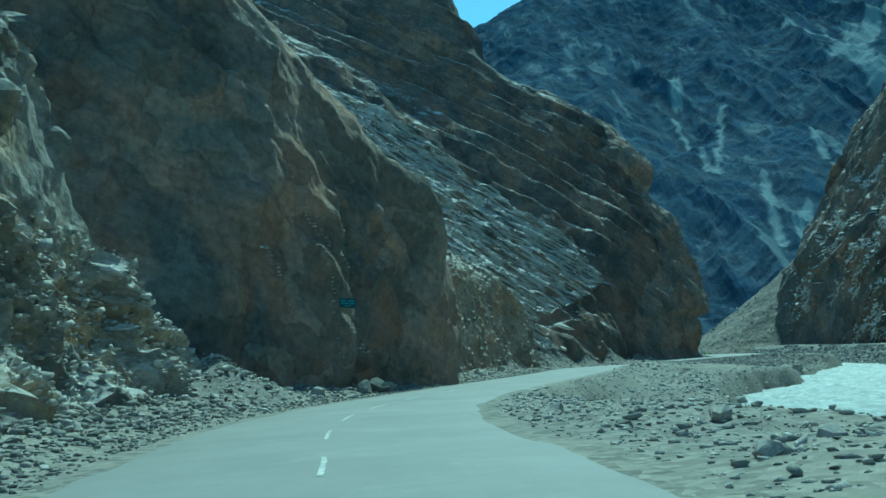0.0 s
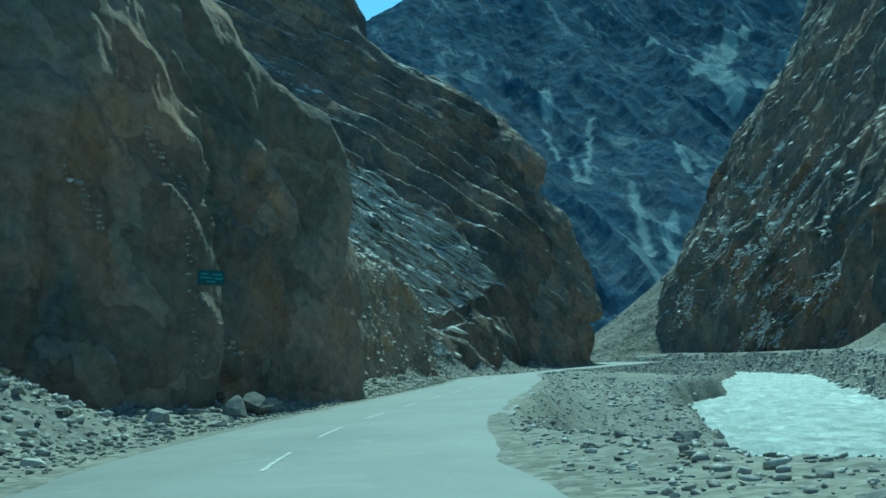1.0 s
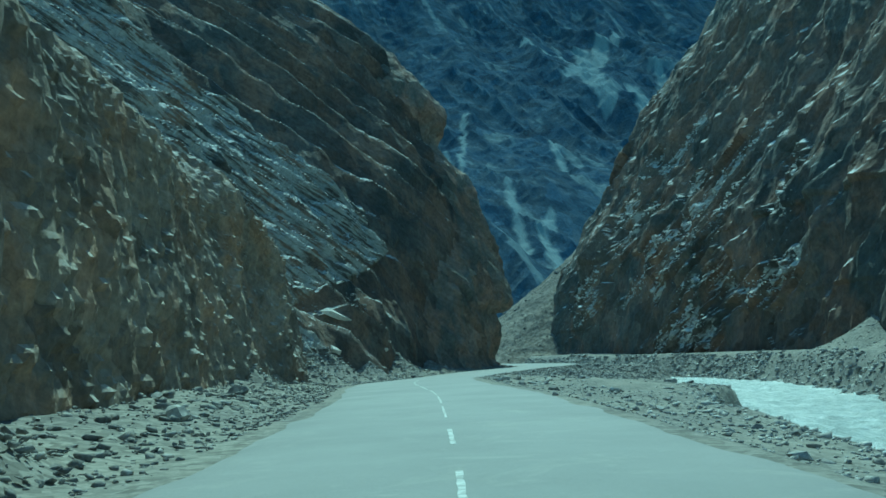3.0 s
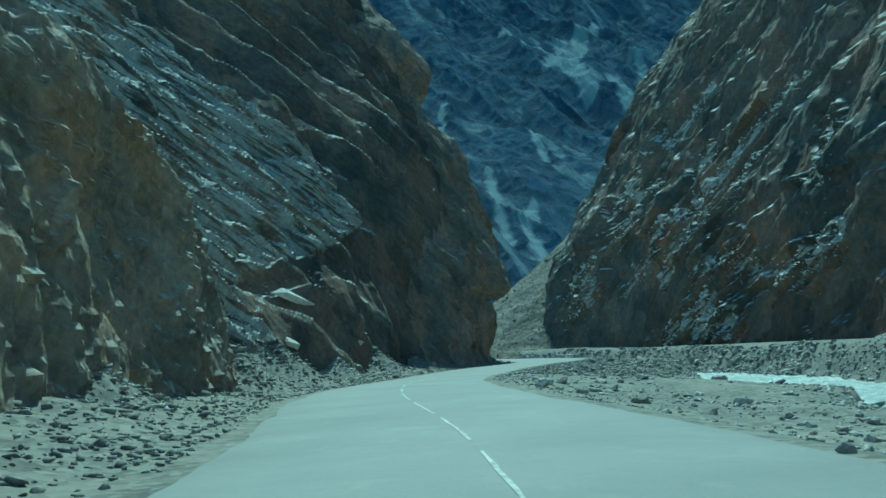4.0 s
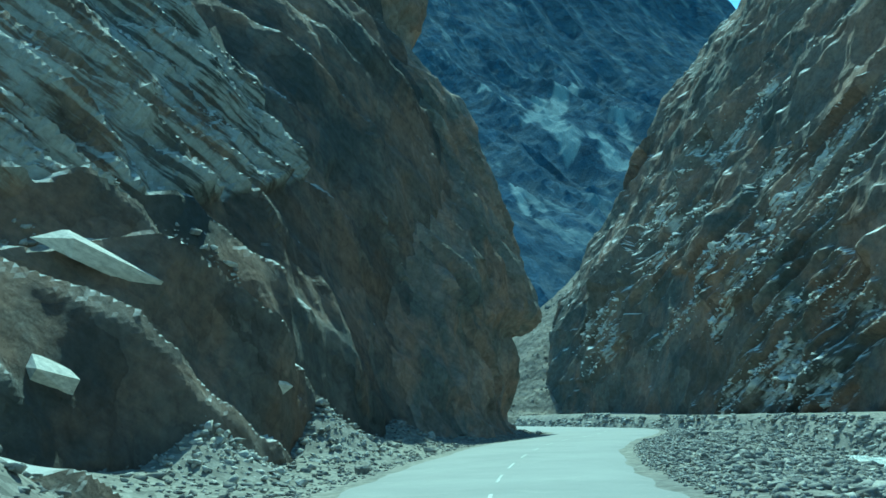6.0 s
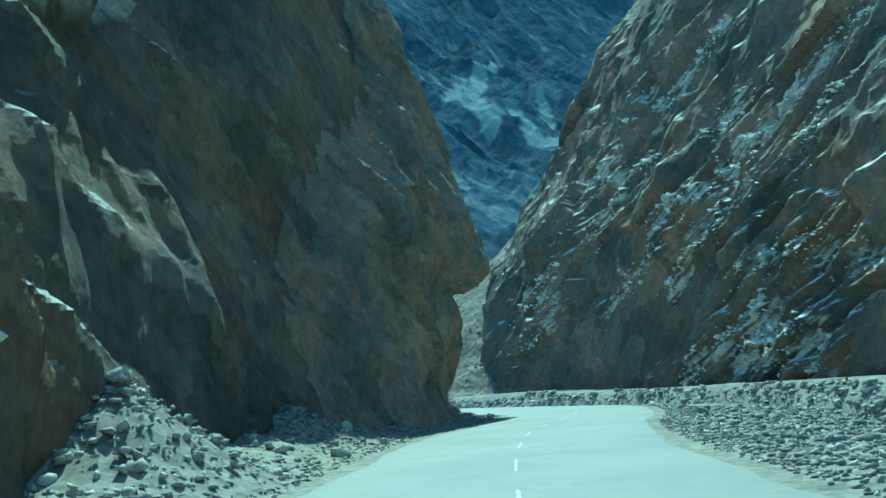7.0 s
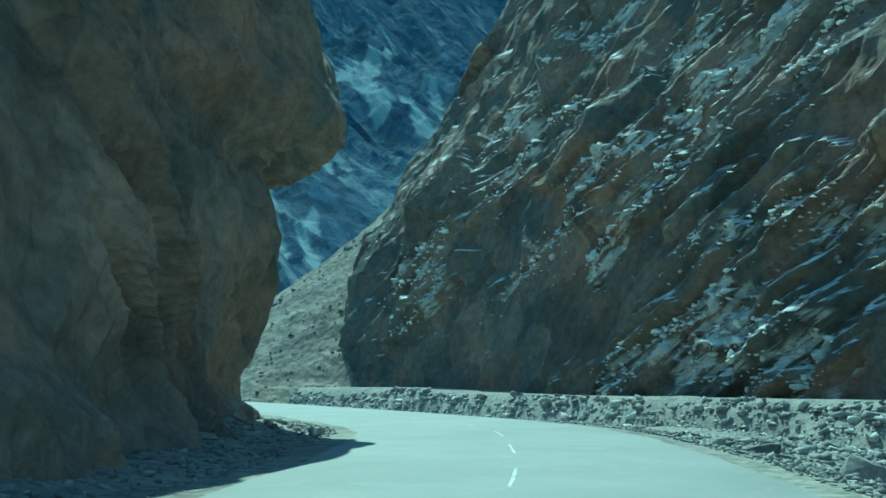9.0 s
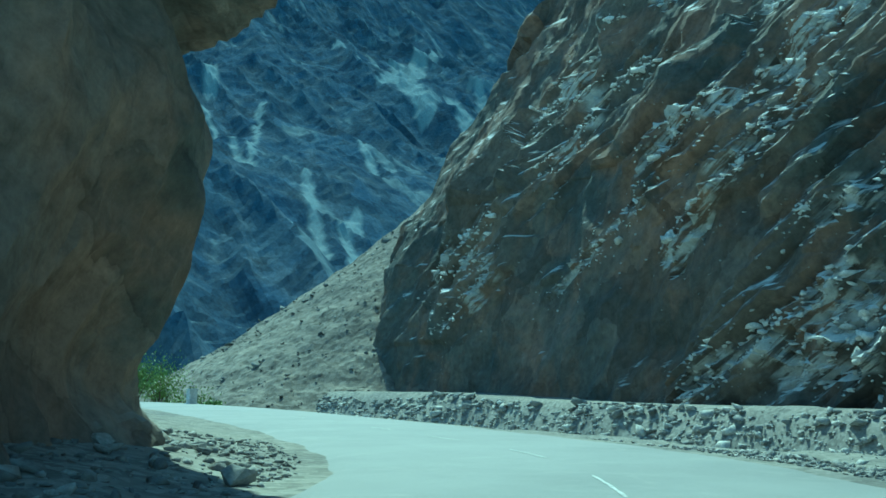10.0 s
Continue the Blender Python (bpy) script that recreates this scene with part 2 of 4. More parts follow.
def gravel_material(name, a, b_, c, scale=1.0):
    m, n, l, b = nodes_of(name)
    co = object_coords(n)
    broad = ramp(n, l, noise_node(n, l, co, 0.12, 5, 0.6), [(0.35, 0.0), (0.65, 1.0)])
    base = mix(n, l, broad, a, b_)
    v = n.new("ShaderNodeTexVoronoi")
    v.inputs["Scale"].default_value = 5.0 * scale
    l.new(co, v.inputs["Vector"])
    sepc = n.new("ShaderNodeSeparateColor")
    l.new(v.outputs["Color"], sepc.inputs["Color"])
    base = mix(n, l, 0.8, base, ramp(n, l, sepc.outputs["Red"], [(0.0, 0.55), (1.0, 1.4)]), "MULTIPLY")
    fine = noise_node(n, l, co, 9.0 * scale, 8, 0.8)
    base = mix(n, l, 0.7, base, ramp(n, l, fine, [(0.3, 0.5), (0.7, 1.4)]), "MULTIPLY")
    base = mix(n, l, ramp(n, l, noise_node(n, l, co, 0.4, 4, 0.6), [(0.5, 0.0), (0.7, 0.6)]), base, c)
    l.new(base, b.inputs["Base Color"])
    b.inputs["Roughness"].default_value = 0.92
    b.inputs["Specular IOR Level"].default_value = 0.2
    bumped(n, l, b, mix(n, l, 0.5, v.outputs["Distance"], fine), 0.5, 0.05)
    return m


GRAVEL = gravel_material("gravel", (0.19, 0.18, 0.165), (0.265, 0.25, 0.215), (0.30, 0.275, 0.235))
DEBRIS = gravel_material("tan_debris", (0.13, 0.12, 0.105), (0.24, 0.215, 0.175), (0.29, 0.25, 0.20), 0.35)


def stone_material(name, a, b_):
    m, n, l, b = nodes_of(name)
    co = object_coords(n)
    info = n.new("ShaderNodeObjectInfo")
    isl = n.new("ShaderNodeNewGeometry")
    pick = mix(n, l, 0.5, info.outputs["Random"], isl.outputs["Random Per Island"])
    base = mix(n, l, ramp(n, l, pick, [(0.25, 0.0), (0.75, 1.0)]), a, b_)
    fine = noise_node(n, l, co, 7.0, 8, 0.75)
    base = mix(n, l, 0.8, base, ramp(n, l, fine, [(0.3, 0.45), (0.72, 1.45)]), "MULTIPLY")
    l.new(base, b.inputs["Base Color"])
    b.inputs["Roughness"].default_value = 0.88
    b.inputs["Specular IOR Level"].default_value = 0.25
    bumped(n, l, b, fine, 0.5, 0.05)
    return m


STONE = stone_material("broken_stone", (0.20, 0.195, 0.185), (0.52, 0.50, 0.46))
STONE_DARK = stone_material("dark_stone", (0.13, 0.13, 0.125), (0.38, 0.36, 0.33))


def asphalt_material():
    m, n, l, b = nodes_of("dusty_asphalt")
    co = object_coords(n)
    base = ramp(n, l, noise_node(n, l, co, 0.25, 6, 0.65), [(0.3, (0.19, 0.19, 0.185)), (0.7, (0.265, 0.26, 0.25))])
    fine = noise_node(n, l, co, 30.0, 6, 0.8)
    base = mix(n, l, 0.5, base, ramp(n, l, fine, [(0.3, 0.7), (0.7, 1.25)]), "MULTIPLY")
    patch = ramp(n, l, noise_node(n, l, co, 0.7, 6, 0.7, distort=1.0), [(0.55, 0.0), (0.72, 0.5)])
    base = mix(n, l, patch, base, (0.33, 0.315, 0.285))
    l.new(base, b.inputs["Base Color"])
    b.inputs["Roughness"].default_value = 0.7
    bumped(n, l, b, fine, 0.25, 0.02)
    return m


ASPHALT = asphalt_material()


def paint_material():
    m, n, l, b = nodes_of("worn_road_paint")
    co = object_coords(n)
    w = ramp(n, l, noise_node(n, l, co, 6.0, 6, 0.75), [(0.4, 0.0), (0.56, 1.0)])
    l.new(mix(n, l, w, (0.29, 0.285, 0.27), (0.56, 0.56, 0.54)), b.inputs["Base Color"])
    b.inputs["Roughness"].default_value = 0.7
    return m


PAINT = paint_material()


def water_material():
    m, n, l, b = nodes_of("silty_river_water")
    co = object_coords(n)
    foam = noise_node(n, l, co, 0.7, 9, 0.75, (1.0, 0.5, 1.0), (0, 0, 28), 1.2)
    l.new(ramp(n, l, foam, [(0.3, (0.24, 0.28, 0.28)), (0.5, (0.52, 0.55, 0.53)), (0.66, (0.86, 0.87, 0.85))]), b.inputs["Base Color"])
    b.inputs["Roughness"].default_value = 0.35
    bumped(n, l, b, foam, 0.8, 0.5)
    return m


WATER = water_material()

# ---- the road's line ----
ROAD = [(-1.5, -60), (-1.0, -20), (-0.9, 0), (-1.5, 11), (-2.4, 20), (-2.4, 27), (-1.5, 34), (2.0, 48), (5.6, 60), (8.6, 70.5), (11.2, 80), (15.0, 97), (18.5, 108.5), (24.0, 122),
        (30.0, 134), (39.0, 149), (47.5, 160), (53.0, 169), (56.0, 181), (58.5, 198), (60.5, 220), (59.0, 245), (48.0, 280), (20.0, 330)]
centre = spline(ROAD, np.linspace(0, 1, 1200))
tangent = np.gradient(centre, axis=0)
tangent /= np.linalg.norm(tangent, axis=1, keepdims=True)
right_of = np.stack([tangent[:, 1], -tangent[:, 0]], 1)
half_width = 3.65 + 0.55 * smooth(120, 165, centre[:, 1])


def road_z(y):
    return -0.36 * smooth(95, 132, y)


def road_side(x, y):
    """Signed distance from the road's middle, right positive, and the road's half width there."""
    s, w = np.empty(x.shape), np.empty(x.shape)
    for a in range(0, len(x), 20000):
        d = (x[a:a + 20000, None] - centre[None, ::3, 0]) ** 2 + (y[a:a + 20000, None] - centre[None, ::3, 1]) ** 2
        i = d.argmin(1) * 3
        dx, dy = x[a:a + 20000] - centre[i, 0], y[a:a + 20000] - centre[i, 1]
        side = dx * right_of[i, 0] + dy * right_of[i, 1]
        s[a:a + 20000] = np.sign(side) * np.sqrt(d.min(1))
        w[a:a + 20000] = half_width[i]
    return s, w


# ---- the ground: road bed, verges, river bed, far bank ----
SHORE_Y = [-90, 20, 38, 43, 56, 87, 107, 124, 143, 161, 174, 190, 225, 260, 300, 400]
SHORE_X = [34, 25, 19.5, 14.5, 17, 27, 41, 47, 58, 67, 73, 74, 71, 68, 60, 20]
FAR_Y = [-90, 40, 71, 101, 110, 137, 158, 180, 200, 235, 260, 300, 400]
FAR_X = [46, 31, 37, 49, 54, 67, 73, 77, 79, 78, 77, 72, 34]
RIVER_Z = -3.5


def ground_z(x, y):
    p = np.stack([x, y, 0 * x], 1)
    s, w = road_side(x, y)
    rough = 0.35 * fbm(p, 5.0, 4, 3) + 0.12 * fbm(p, 0.9, 3, 8)
    wob = 1.3 * fbm(p, 7.0, 3, 5)
    near = (np.interp(y, SHORE_Y, SHORE_X) - x) * 0.9 + wob
    far = (x - np.interp(y, FAR_Y, FAR_X)) * 0.9 + wob
    t = np.clip((near + 0.5) / np.interp(y, [30, 60, 100, 150, 175, 200], [17, 13, 15, 14, 8, 7]), 0, 1)
    low = smooth(48, 64, y)
    shelf = np.interp(y, [64, 85, 105, 120, 140, 150, 162, 175], [0.58, 0.7, 0.64, 0.46, 0.36, 0.36, 0.7, 0.75])
    bank = (1 - low) * t**2.6 + low * (shelf * smooth(-0.6, 1.6, near) + (1 - shelf) * np.clip((near - 1) / 14, 0, 1))
    z = road_z(y) + (RIVER_Z - 0.5 - road_z(y)) * (1 - bank) + rough * 0.6
    # a steep gullied bank below a level terrace at the far cliff's foot
    gully = 0.9 * fbm(p * (0.35, 1, 1), 7.0, 4, 12, 0.6)
    face = 0.45 * smooth(-0.5, 3.2, far) + 0.55 * smooth(1.4, 4.6, far + gully * smooth(0.5, 2, far) * (1 - smooth(3.6, 4.6, far)))
    top = 4.1 + 0.6 * smooth(205, 235, y)
    z = np.where(far > 0, RIVER_Z - 0.5 + top * face + rough * np.where(far < 4.4, 0.85, 0.12), z)
    z = np.where((near <= 0) & (far <= 0), RIVER_Z - 0.9, z)
    left = np.clip(-s - w - 0.6, 0, 60)
    z = np.where(s < 0, road_z(y) + 0.16 * np.minimum(left, 8) + rough * smooth(0, 2.5, left), z)
    edge = smooth(w - 0.2, w + 2.2, np.abs(s))
    z = edge * z + (1 - edge) * (road_z(y) - 0.03)
    out = smooth(300, 700, np.abs(y)) + smooth(150, 500, np.abs(x))
    return z * np.clip(1 - out, 0, 1) + 0.3 * np.clip(out, 0, 1)


def steps(*spans):
    out = [spans[0][0]]
    for a, b, d in spans:
        out.extend(np.linspace(a, b, max(2, int(round((b - a) / d)) + 1))[1:])
    return np.array(out)


gx = steps((-2500, -200, 230), (-200, -30, 10), (-30, -12, 1), (-12, 70, 0.35), (70, 100, 0.7), (100, 200, 8), (200, 2500, 230))
gy = steps((-2500, -120, 238), (-120, -10, 5), (-10, 180, 0.38), (180, 270, 0.8), (270, 420, 6), (420, 2500, 230))
GX, GY = np.meshgrid(gx, gy)
gz = ground_z(GX.ravel(), GY.ravel()).reshape(GX.shape)
tagged(grid_mesh("ground", np.stack([GX, GY, gz], -1), GRAVEL, False), "grey-tan gravel ground of the valley floor and river banks", "ground", kind="structure")

# ---- the asphalt, a crowned strip with broken edges ----
k = np.linspace(-1, 1, 13)
along = centre[::1]
wv = half_width[:, None] + 0.22 * fbm(np.concatenate([along, 0 * along[:, :1]], 1), 2.2, 3, 21)[:, None]
px = along[:, :1] + right_of[:, :1] * wv * k
py = along[:, 1:] + right_of[:, 1:] * wv * k
pz = road_z(py) + 0.05 * (1 - k**2)[None] + np.where(np.abs(k) > 0.99, -0.09, 0.0)[None]
road = tagged(grid_mesh("road", np.stack([px, py, pz], -1)[:, ::-1], ASPHALT, False), "dusty grey asphalt mountain road along the cliff foot", "road", kind="structure")

# ---- worn centre dashes ----
seg = np.linalg.norm(np.diff(centre, axis=0), axis=1)
length = np.concatenate([[0], np.cumsum(seg)])
first = float(np.interp(10.8, centre[:, 1], length))
for i in range(-2, 36):
    a = first + 5.9 * i
    bm = bmesh.new()
    rows = []
    thin = 66 < np.interp(a, length, centre[:, 1]) < 96
    half = 0.026 if thin else 0.038 - 0.012 * float(smooth(118, 135, np.interp(a, length, centre[:, 1])))
    for d in np.linspace(0, 4.5 if thin else 2.6, 9):
        j = int(np.searchsorted(length, a + d))
        c, r = centre[j], right_of[j]
        rows.append([bm.verts.new((c[0] + r[0] * o, c[1] + r[1] * o, float(road_z(c[1])) + 0.056)) for o in (-half + 0.008 * math.sin(9 * d + i), half + 0.01 * math.sin(7 * d + 2 * i))])
    for a_, b_ in zip(rows, rows[1:]):
        bm.faces.new((a_[0], a_[1], b_[1], b_[0]))
    part("lane_dash", bm, PAINT, road)

# ---- the river ----
ry = np.arange(-90, 330, 0.6)
ru = np.linspace(-0.25, 1.25, 60)
rx = np.interp(ry, SHORE_Y, SHORE_X)[:, None] * (1 - ru) + np.interp(ry, FAR_Y, FAR_X)[:, None] * ru
rp = np.stack([rx, np.repeat(ry[:, None], 60, 1), np.full(rx.shape, RIVER_Z)], -1)
flat_p = rp.reshape(-1, 3) * (1, 0.6, 1)
rp[..., 2] += (0.4 * fbm(flat_p, 2.2, 4, 31, 0.6, ridged=True)).reshape(rx.shape)
tagged(grid_mesh("water", rp[:, ::-1], WATER, False), "pale silty white-water river in full flow", "river", kind="structure")


# ---- cliffs ----
def bedded(p, axes, thick, big, slab, chip, flute, seed, size, lvl, zones, tread, field, steep, rise, broad, fine):
    """Outward shift of a rock face: bulges; stepped slabs and thin beds in some stretches, upright facets in the others."""
    w = p + np.stack([fbm(p, 5.0, 3, seed + 40 + i) for i in range(3)], 1) * 0.6 * thick
    c0, c1, c2 = (w @ a for a in axes)
    streak = fbm(np.stack([c0 / size, c1 / (3.0 * size), c2 / (2.2 * size)], 1), 1.0, 4, seed + 60)
    for x, y, z, r, gain in zones:
        streak = streak + gain * np.exp(-((p - (x, y, z)) ** 2).sum(1) / (r * r))
    if field:
        streak = 0.6 * streak + field(p)
    rough = smooth(lvl - 0.12, lvl + 0.12, streak)
    v1 = cells(np.stack([c0 / (3.2 * thick), c1 / (9 * thick), c2 / (6 * thick)], 1), seed, 0.8)
    # splinters along the beds
    v2 = chisel(np.stack([c0 / (0.8 * thick), c1 / (4.5 * thick), c2 / (1.8 * thick)], 1) + 7.7, seed + 9)
    v3 = chisel(np.stack([c0 / (0.36 * thick), c1 / (2.4 * thick), c2 / (0.9 * thick)], 1) + 3.1, seed + 10) if slab > 0.2 else 0
    d = big * fbm(p, 13.0, 3, seed + 70) + slab * (0.25 + 0.4 * rough) * v1 + slab * rough * (1.3 * v2 + 0.6 * v3)
    # lit treads and shaded risers in the bedded stretches, long steep risers in the others
    for step, seed2, part_of, riser, deep in ((1.7 * thick, seed + 12, rough, 0.3, 0.36 * tread), (0.75 * thick, seed + 14, rough, 0.36, 0.42 * tread),
                                              (2.9 * thick, seed + 16, 1 - rough, 0.82, 0.75 * steep * rise), (6.3 * thick, seed + 20, 1 - rough, 0.88, 0.5 * broad * rise)):
        if not np.any(deep):
            continue
        bed = c0 / step + 0.7 * vnoise(np.stack([c0 * 0.6, c1 * 0.5, c2], 1) / (4.0 * step), seed2)
        row, f = np.floor(bed), bed - np.floor(bed)
        saw = np.where(f < riser, f / riser, (1 - f) / (1 - riser))
        saw = np.minimum(1.12 * saw, 1.0)
        depth = vnoise(np.stack([row * 3.37, c1 / (5 * step), c2 / (3 * step)], 1), seed2 + 1)
        depth = 0.85 + 0.8 * depth if part_of is rough else 0.75 + 1.1 * depth
        d = d + deep * step * saw * np.clip(depth, 0, 1.25) * part_of * min(1.0, slab / 0.3)
    bent = p + 0.7 * fbm(p, 4.0, 2, seed + 3)[:, None]
    up = 2.2 * chisel(bent / (4.2, 4.2, 7.5), seed + 21) + 0.75 * chisel(bent / (1.3, 1.3, 2.2), seed + 27)
    if fine:
        up = up + 0.26 * chisel(p / (0.5, 0.5, 0.75), seed + 29)
    d = d + flute * (1 - 0.7 * rough) * (up + 0.3 * fbm(p * (1, 1, 0.35), 1.6, 3, seed + 31)) + chip * (0.22 + 0.78 * rough) * fbm(p, 1.1, 4, seed + 80, 0.6, True)
    return d - d.mean(), rough


def cliff(name, p, material, label, axes, thick=1.6, big=1.2, slab=0.5, chip=0.14, flute=0.3, seed=1, lvl=0.0, size=6.0, flip=False, zones=(), ribs=None, crisp=True, tread=1.0, field=None, lines=None, reach=1.3, steep=0.4, broad=0.0, fine=True):
    if flip:
        p = p[:, ::-1]
    n = normals(p)
    flat, nf = p.reshape(-1, 3), n.reshape(-1, 3)
    broad = broad(flat) if callable(broad) else broad
    d, rough = bedded(flat, axes, thick, big, slab, chip, flute, seed, size, lvl, zones, tread, field, steep, np.clip(2.2 * np.abs(nf[:, 2]) - 0.05, 0.15, 1.2), broad, fine)
    if lines:
        # broken relief and the painted lit band only along these lines
        gap = np.full(len(flat), 99.0)
        for p0, p1 in lines:
            p0, along_ = np.array(p0, float), np.array(p1, float) - np.array(p0, float)
            f = np.clip((flat - p0) @ along_ / (along_ @ along_), 0, 1)
            gap = np.minimum(gap, np.linalg.norm(flat - p0 - f[:, None] * along_, axis=1))
        ragged = fbm(np.stack([flat @ axes[0] / 1.2, flat @ axes[1] / 4, flat @ axes[2] / 3], 1), 1.0, 4, seed + 5, 0.6)
        rough = 1 - smooth(0.35 * reach, reach, gap + 3.0 * ragged)
        d = d + rough * (1.5 * chisel(flat / (1.7, 1.7, 1.2), seed + 6) + 0.5 * chisel(flat / 0.75, seed + 7) - 0.5)
    if ribs:
        d = d + ribs(flat)
    return tagged(grid_mesh(name, (flat + nf * d[:, None]).reshape(p.shape), material, crisp, ("lit_band", rough)), label, "cliff", kind="structure")


def level(z, *xy):
    return [(x, y, z) for x, y in xy]


# pale broken outcrop beside the first bend
outcrop = loft([
    level(-1.0, (-8, -60), (-8.2, -15), (-8.6, 5), (-9.3, 18), (-9.8, 30), (-9.0, 41)),
    level(3.2, (-13, -60), (-12.6, -15), (-12.6, 5), (-12.4, 18), (-12.3, 30), (-11.6, 37)),
    level(8.0, (-15, -60), (-14.5, -15), (-14.2, 5), (-13.4, 18), (-12.3, 29), (-12.5, 31.5)),
    level(12.0, (-18, -60), (-17.5, -15), (-16.8, 5), (-15.0, 18), (-13.4, 26), (-13.6, 29.5)),
    level(30.0, (-40, -60), (-38, -15), (-36, 5), (-32, 18), (-29, 26), (-26, 33))], 520, 150)
cliff("cliff_1", outcrop, ROCK_PALE, "pale grey and ochre broken rock outcrop above the road", BLOCK_BEDS, 0.75, 0.6, 0.6, 0.35, 0.3, 11, -0.2, 3.0)

# the dark smooth buttress
buttress = loft([
    level(-1.0, (-24, 41), (-14.5, 38), (-10, 40.5), (-6.8, 45.0), (-5.0, 47.8), (-4.2, 50), (-3.4, 52), (-2.4, 54), (-1.1, 55.8), (0.4, 57.6), (-1, 68)),
    level(5.0, (-24, 41.5), (-14.5, 38.6), (-9.9, 41), (-6.9, 45.0), (-5.3, 47.6), (-4.6, 49.6), (-3.8, 51.6), (-2.8, 53.4), (-1.5, 55.2), (-0.1, 56.9), (-1.5, 68)),
    level(9.5, (-24, 42), (-14.5, 39.4), (-10, 42), (-7.6, 45), (-6.4, 47), (-5.4, 49), (-4.2, 51), (-3.0, 52.8), (-1.9, 54.3), (-0.9, 55.7), (-4, 67)),
    level(15.0, (-25, 42), (-18, 38.5), (-11, 41.8), (-9.5, 43.7), (-8.6, 45.2), (-7.8, 46.4), (-7, 47.6), (-6.3, 48.6), (-5.6, 49.6), (-4.9, 50.6), (-8, 63)),
    level(21.0, (-26, 43), (-19, 39), (-13.4, 42), (-12.7, 43), (-12.3, 43.8), (-11.9, 44.5), (-11.5, 45.2), (-11.2, 45.8), (-10.9, 46.3), (-10.6, 46.9), (-15, 60)),
    level(45.0, (-37, 49), (-30, 46), (-27, 49), (-26, 50.5), (-25.5, 51.5), (-25, 52.5), (-24.6, 53.5), (-24.2, 54.5), (-23.8, 55.5), (-23.4, 57), (-28, 72))], 320, 290)


def buttress_ribs(p):
    j = p[:, 1] + 0.8 * fbm(p * (1, 1, 0.6), 3.0, 3, 4)
    lean = 0.12 * (p[:, 2] - 6)
    return 0.6 * smooth(42.5, 42.8, j - lean) - 0.45 * smooth(48.2, 48.5, j - lean) + 0.25 * smooth(45.0, 45.3, j - lean)


cliff("cliff_2", buttress, ROCK_BROWN, "dark brown smooth rock buttress in shade beside the road", BLOCK_BEDS, 1.0, 0.5, 0.25, 0.12, 0.35, 23, 0.32, 5.0, ribs=buttress_ribs, steep=0.62)

def studded(p):
    """Upright grooves and small stones that stick out of a rough face."""
    bent = p + 0.5 * fbm(p, 3.0, 2, 44)[:, None]
    return 0.22 * fbm(bent * (1, 1, 0.16), 0.9, 3, 45, 0.55, True) + 0.2 * np.clip(cells(p / (0.4, 0.4, 0.34), 46), 0, 1) ** 2 + 0.12 * fbm(p, 0.4, 2, 47)


# the brown block with a level top
block = loft([
    level(-1.0, (-4, 57), (-1.5, 63), (0.6, 70), (2.0, 77), (4.6, 86), (7.4, 95), (11.5, 106.3), (9, 114)),
    level(5.0, (-4.3, 57), (-1.8, 63), (0.2, 70), (1.6, 77), (4.0, 86), (6.6, 95), (9.9, 104.6), (7.5, 113)),
    level(9.5, (-5.5, 57), (-3.2, 63), (-1.0, 70), (0.4, 77), (2.4, 86), (4.4, 92), (6.0, 96), (2, 105)),
    level(11.5, (-8, 58), (-6, 64), (-4, 71), (-2.6, 78), (-0.4, 86), (1.6, 92), (2.8, 97), (-2, 106)),
    level(14.0, (-22, 62), (-20, 70), (-18, 77), (-16, 84), (-13, 92), (-11, 98), (-9, 103), (-14, 112))], 440, 170)
cliff("cliff_3", block, ROCK_TAN, "rough tan-brown rock block with a level shoulder beside the road", BLOCK_BEDS, 0.7, 0.3, 0.14, 0.16, 0.24, 37, 0.35, 4.0, ribs=studded, steep=0.25)

# the long slope of tilted slabs
slabs = loft([
    level(-1.0, (-6, 80), (5, 100), (12.6, 115), (17.5, 125), (22, 132), (25, 140), (30, 148.5), (36, 157), (42, 164)),
    level(6.0, (-12, 86), (2, 108), (9.5, 120), (13.5, 127.5), (18.4, 133.7), (24, 141.1), (29.4, 149.6), (35.4, 157.7), (41.2, 164.8)),
    level(19.0, (-22, 95), (-4, 118), (4, 130), (10, 138), (16.8, 144), (25, 149.8), (32, 156.3), (37, 161.6), (40.8, 167.2)),
    level(31.0, (-32, 105), (-13, 126), (-3, 138), (5, 146), (12.2, 151.4), (21.4, 156.8), (29.2, 162.5), (34.4, 167), (38, 170)),
    level(45.0, (-42, 115), (-22, 134), (-9, 146), (0, 153), (7.6, 158), (15, 161.3), (21.4, 164.9), (26.4, 168), (30.4, 172)),
    level(57.0, (-54, 124), (-32, 141), (-17, 152), (-8, 157.5), (0, 160.6), (5, 162), (8.6, 164.2), (10.6, 167), (12.6, 172)),
    level(69.0, (-66, 133), (-42, 149), (-26, 158), (-14, 163), (-6, 165), (-1, 165.5), (2, 166.4), (4, 168), (6, 172)),
    level(105.0, (-100, 160), (-80, 175), (-65, 180), (-50, 184), (-42, 186), (-35, 187), (-30, 188), (-28, 189), (-25, 192))], 570, 490, 1.45)


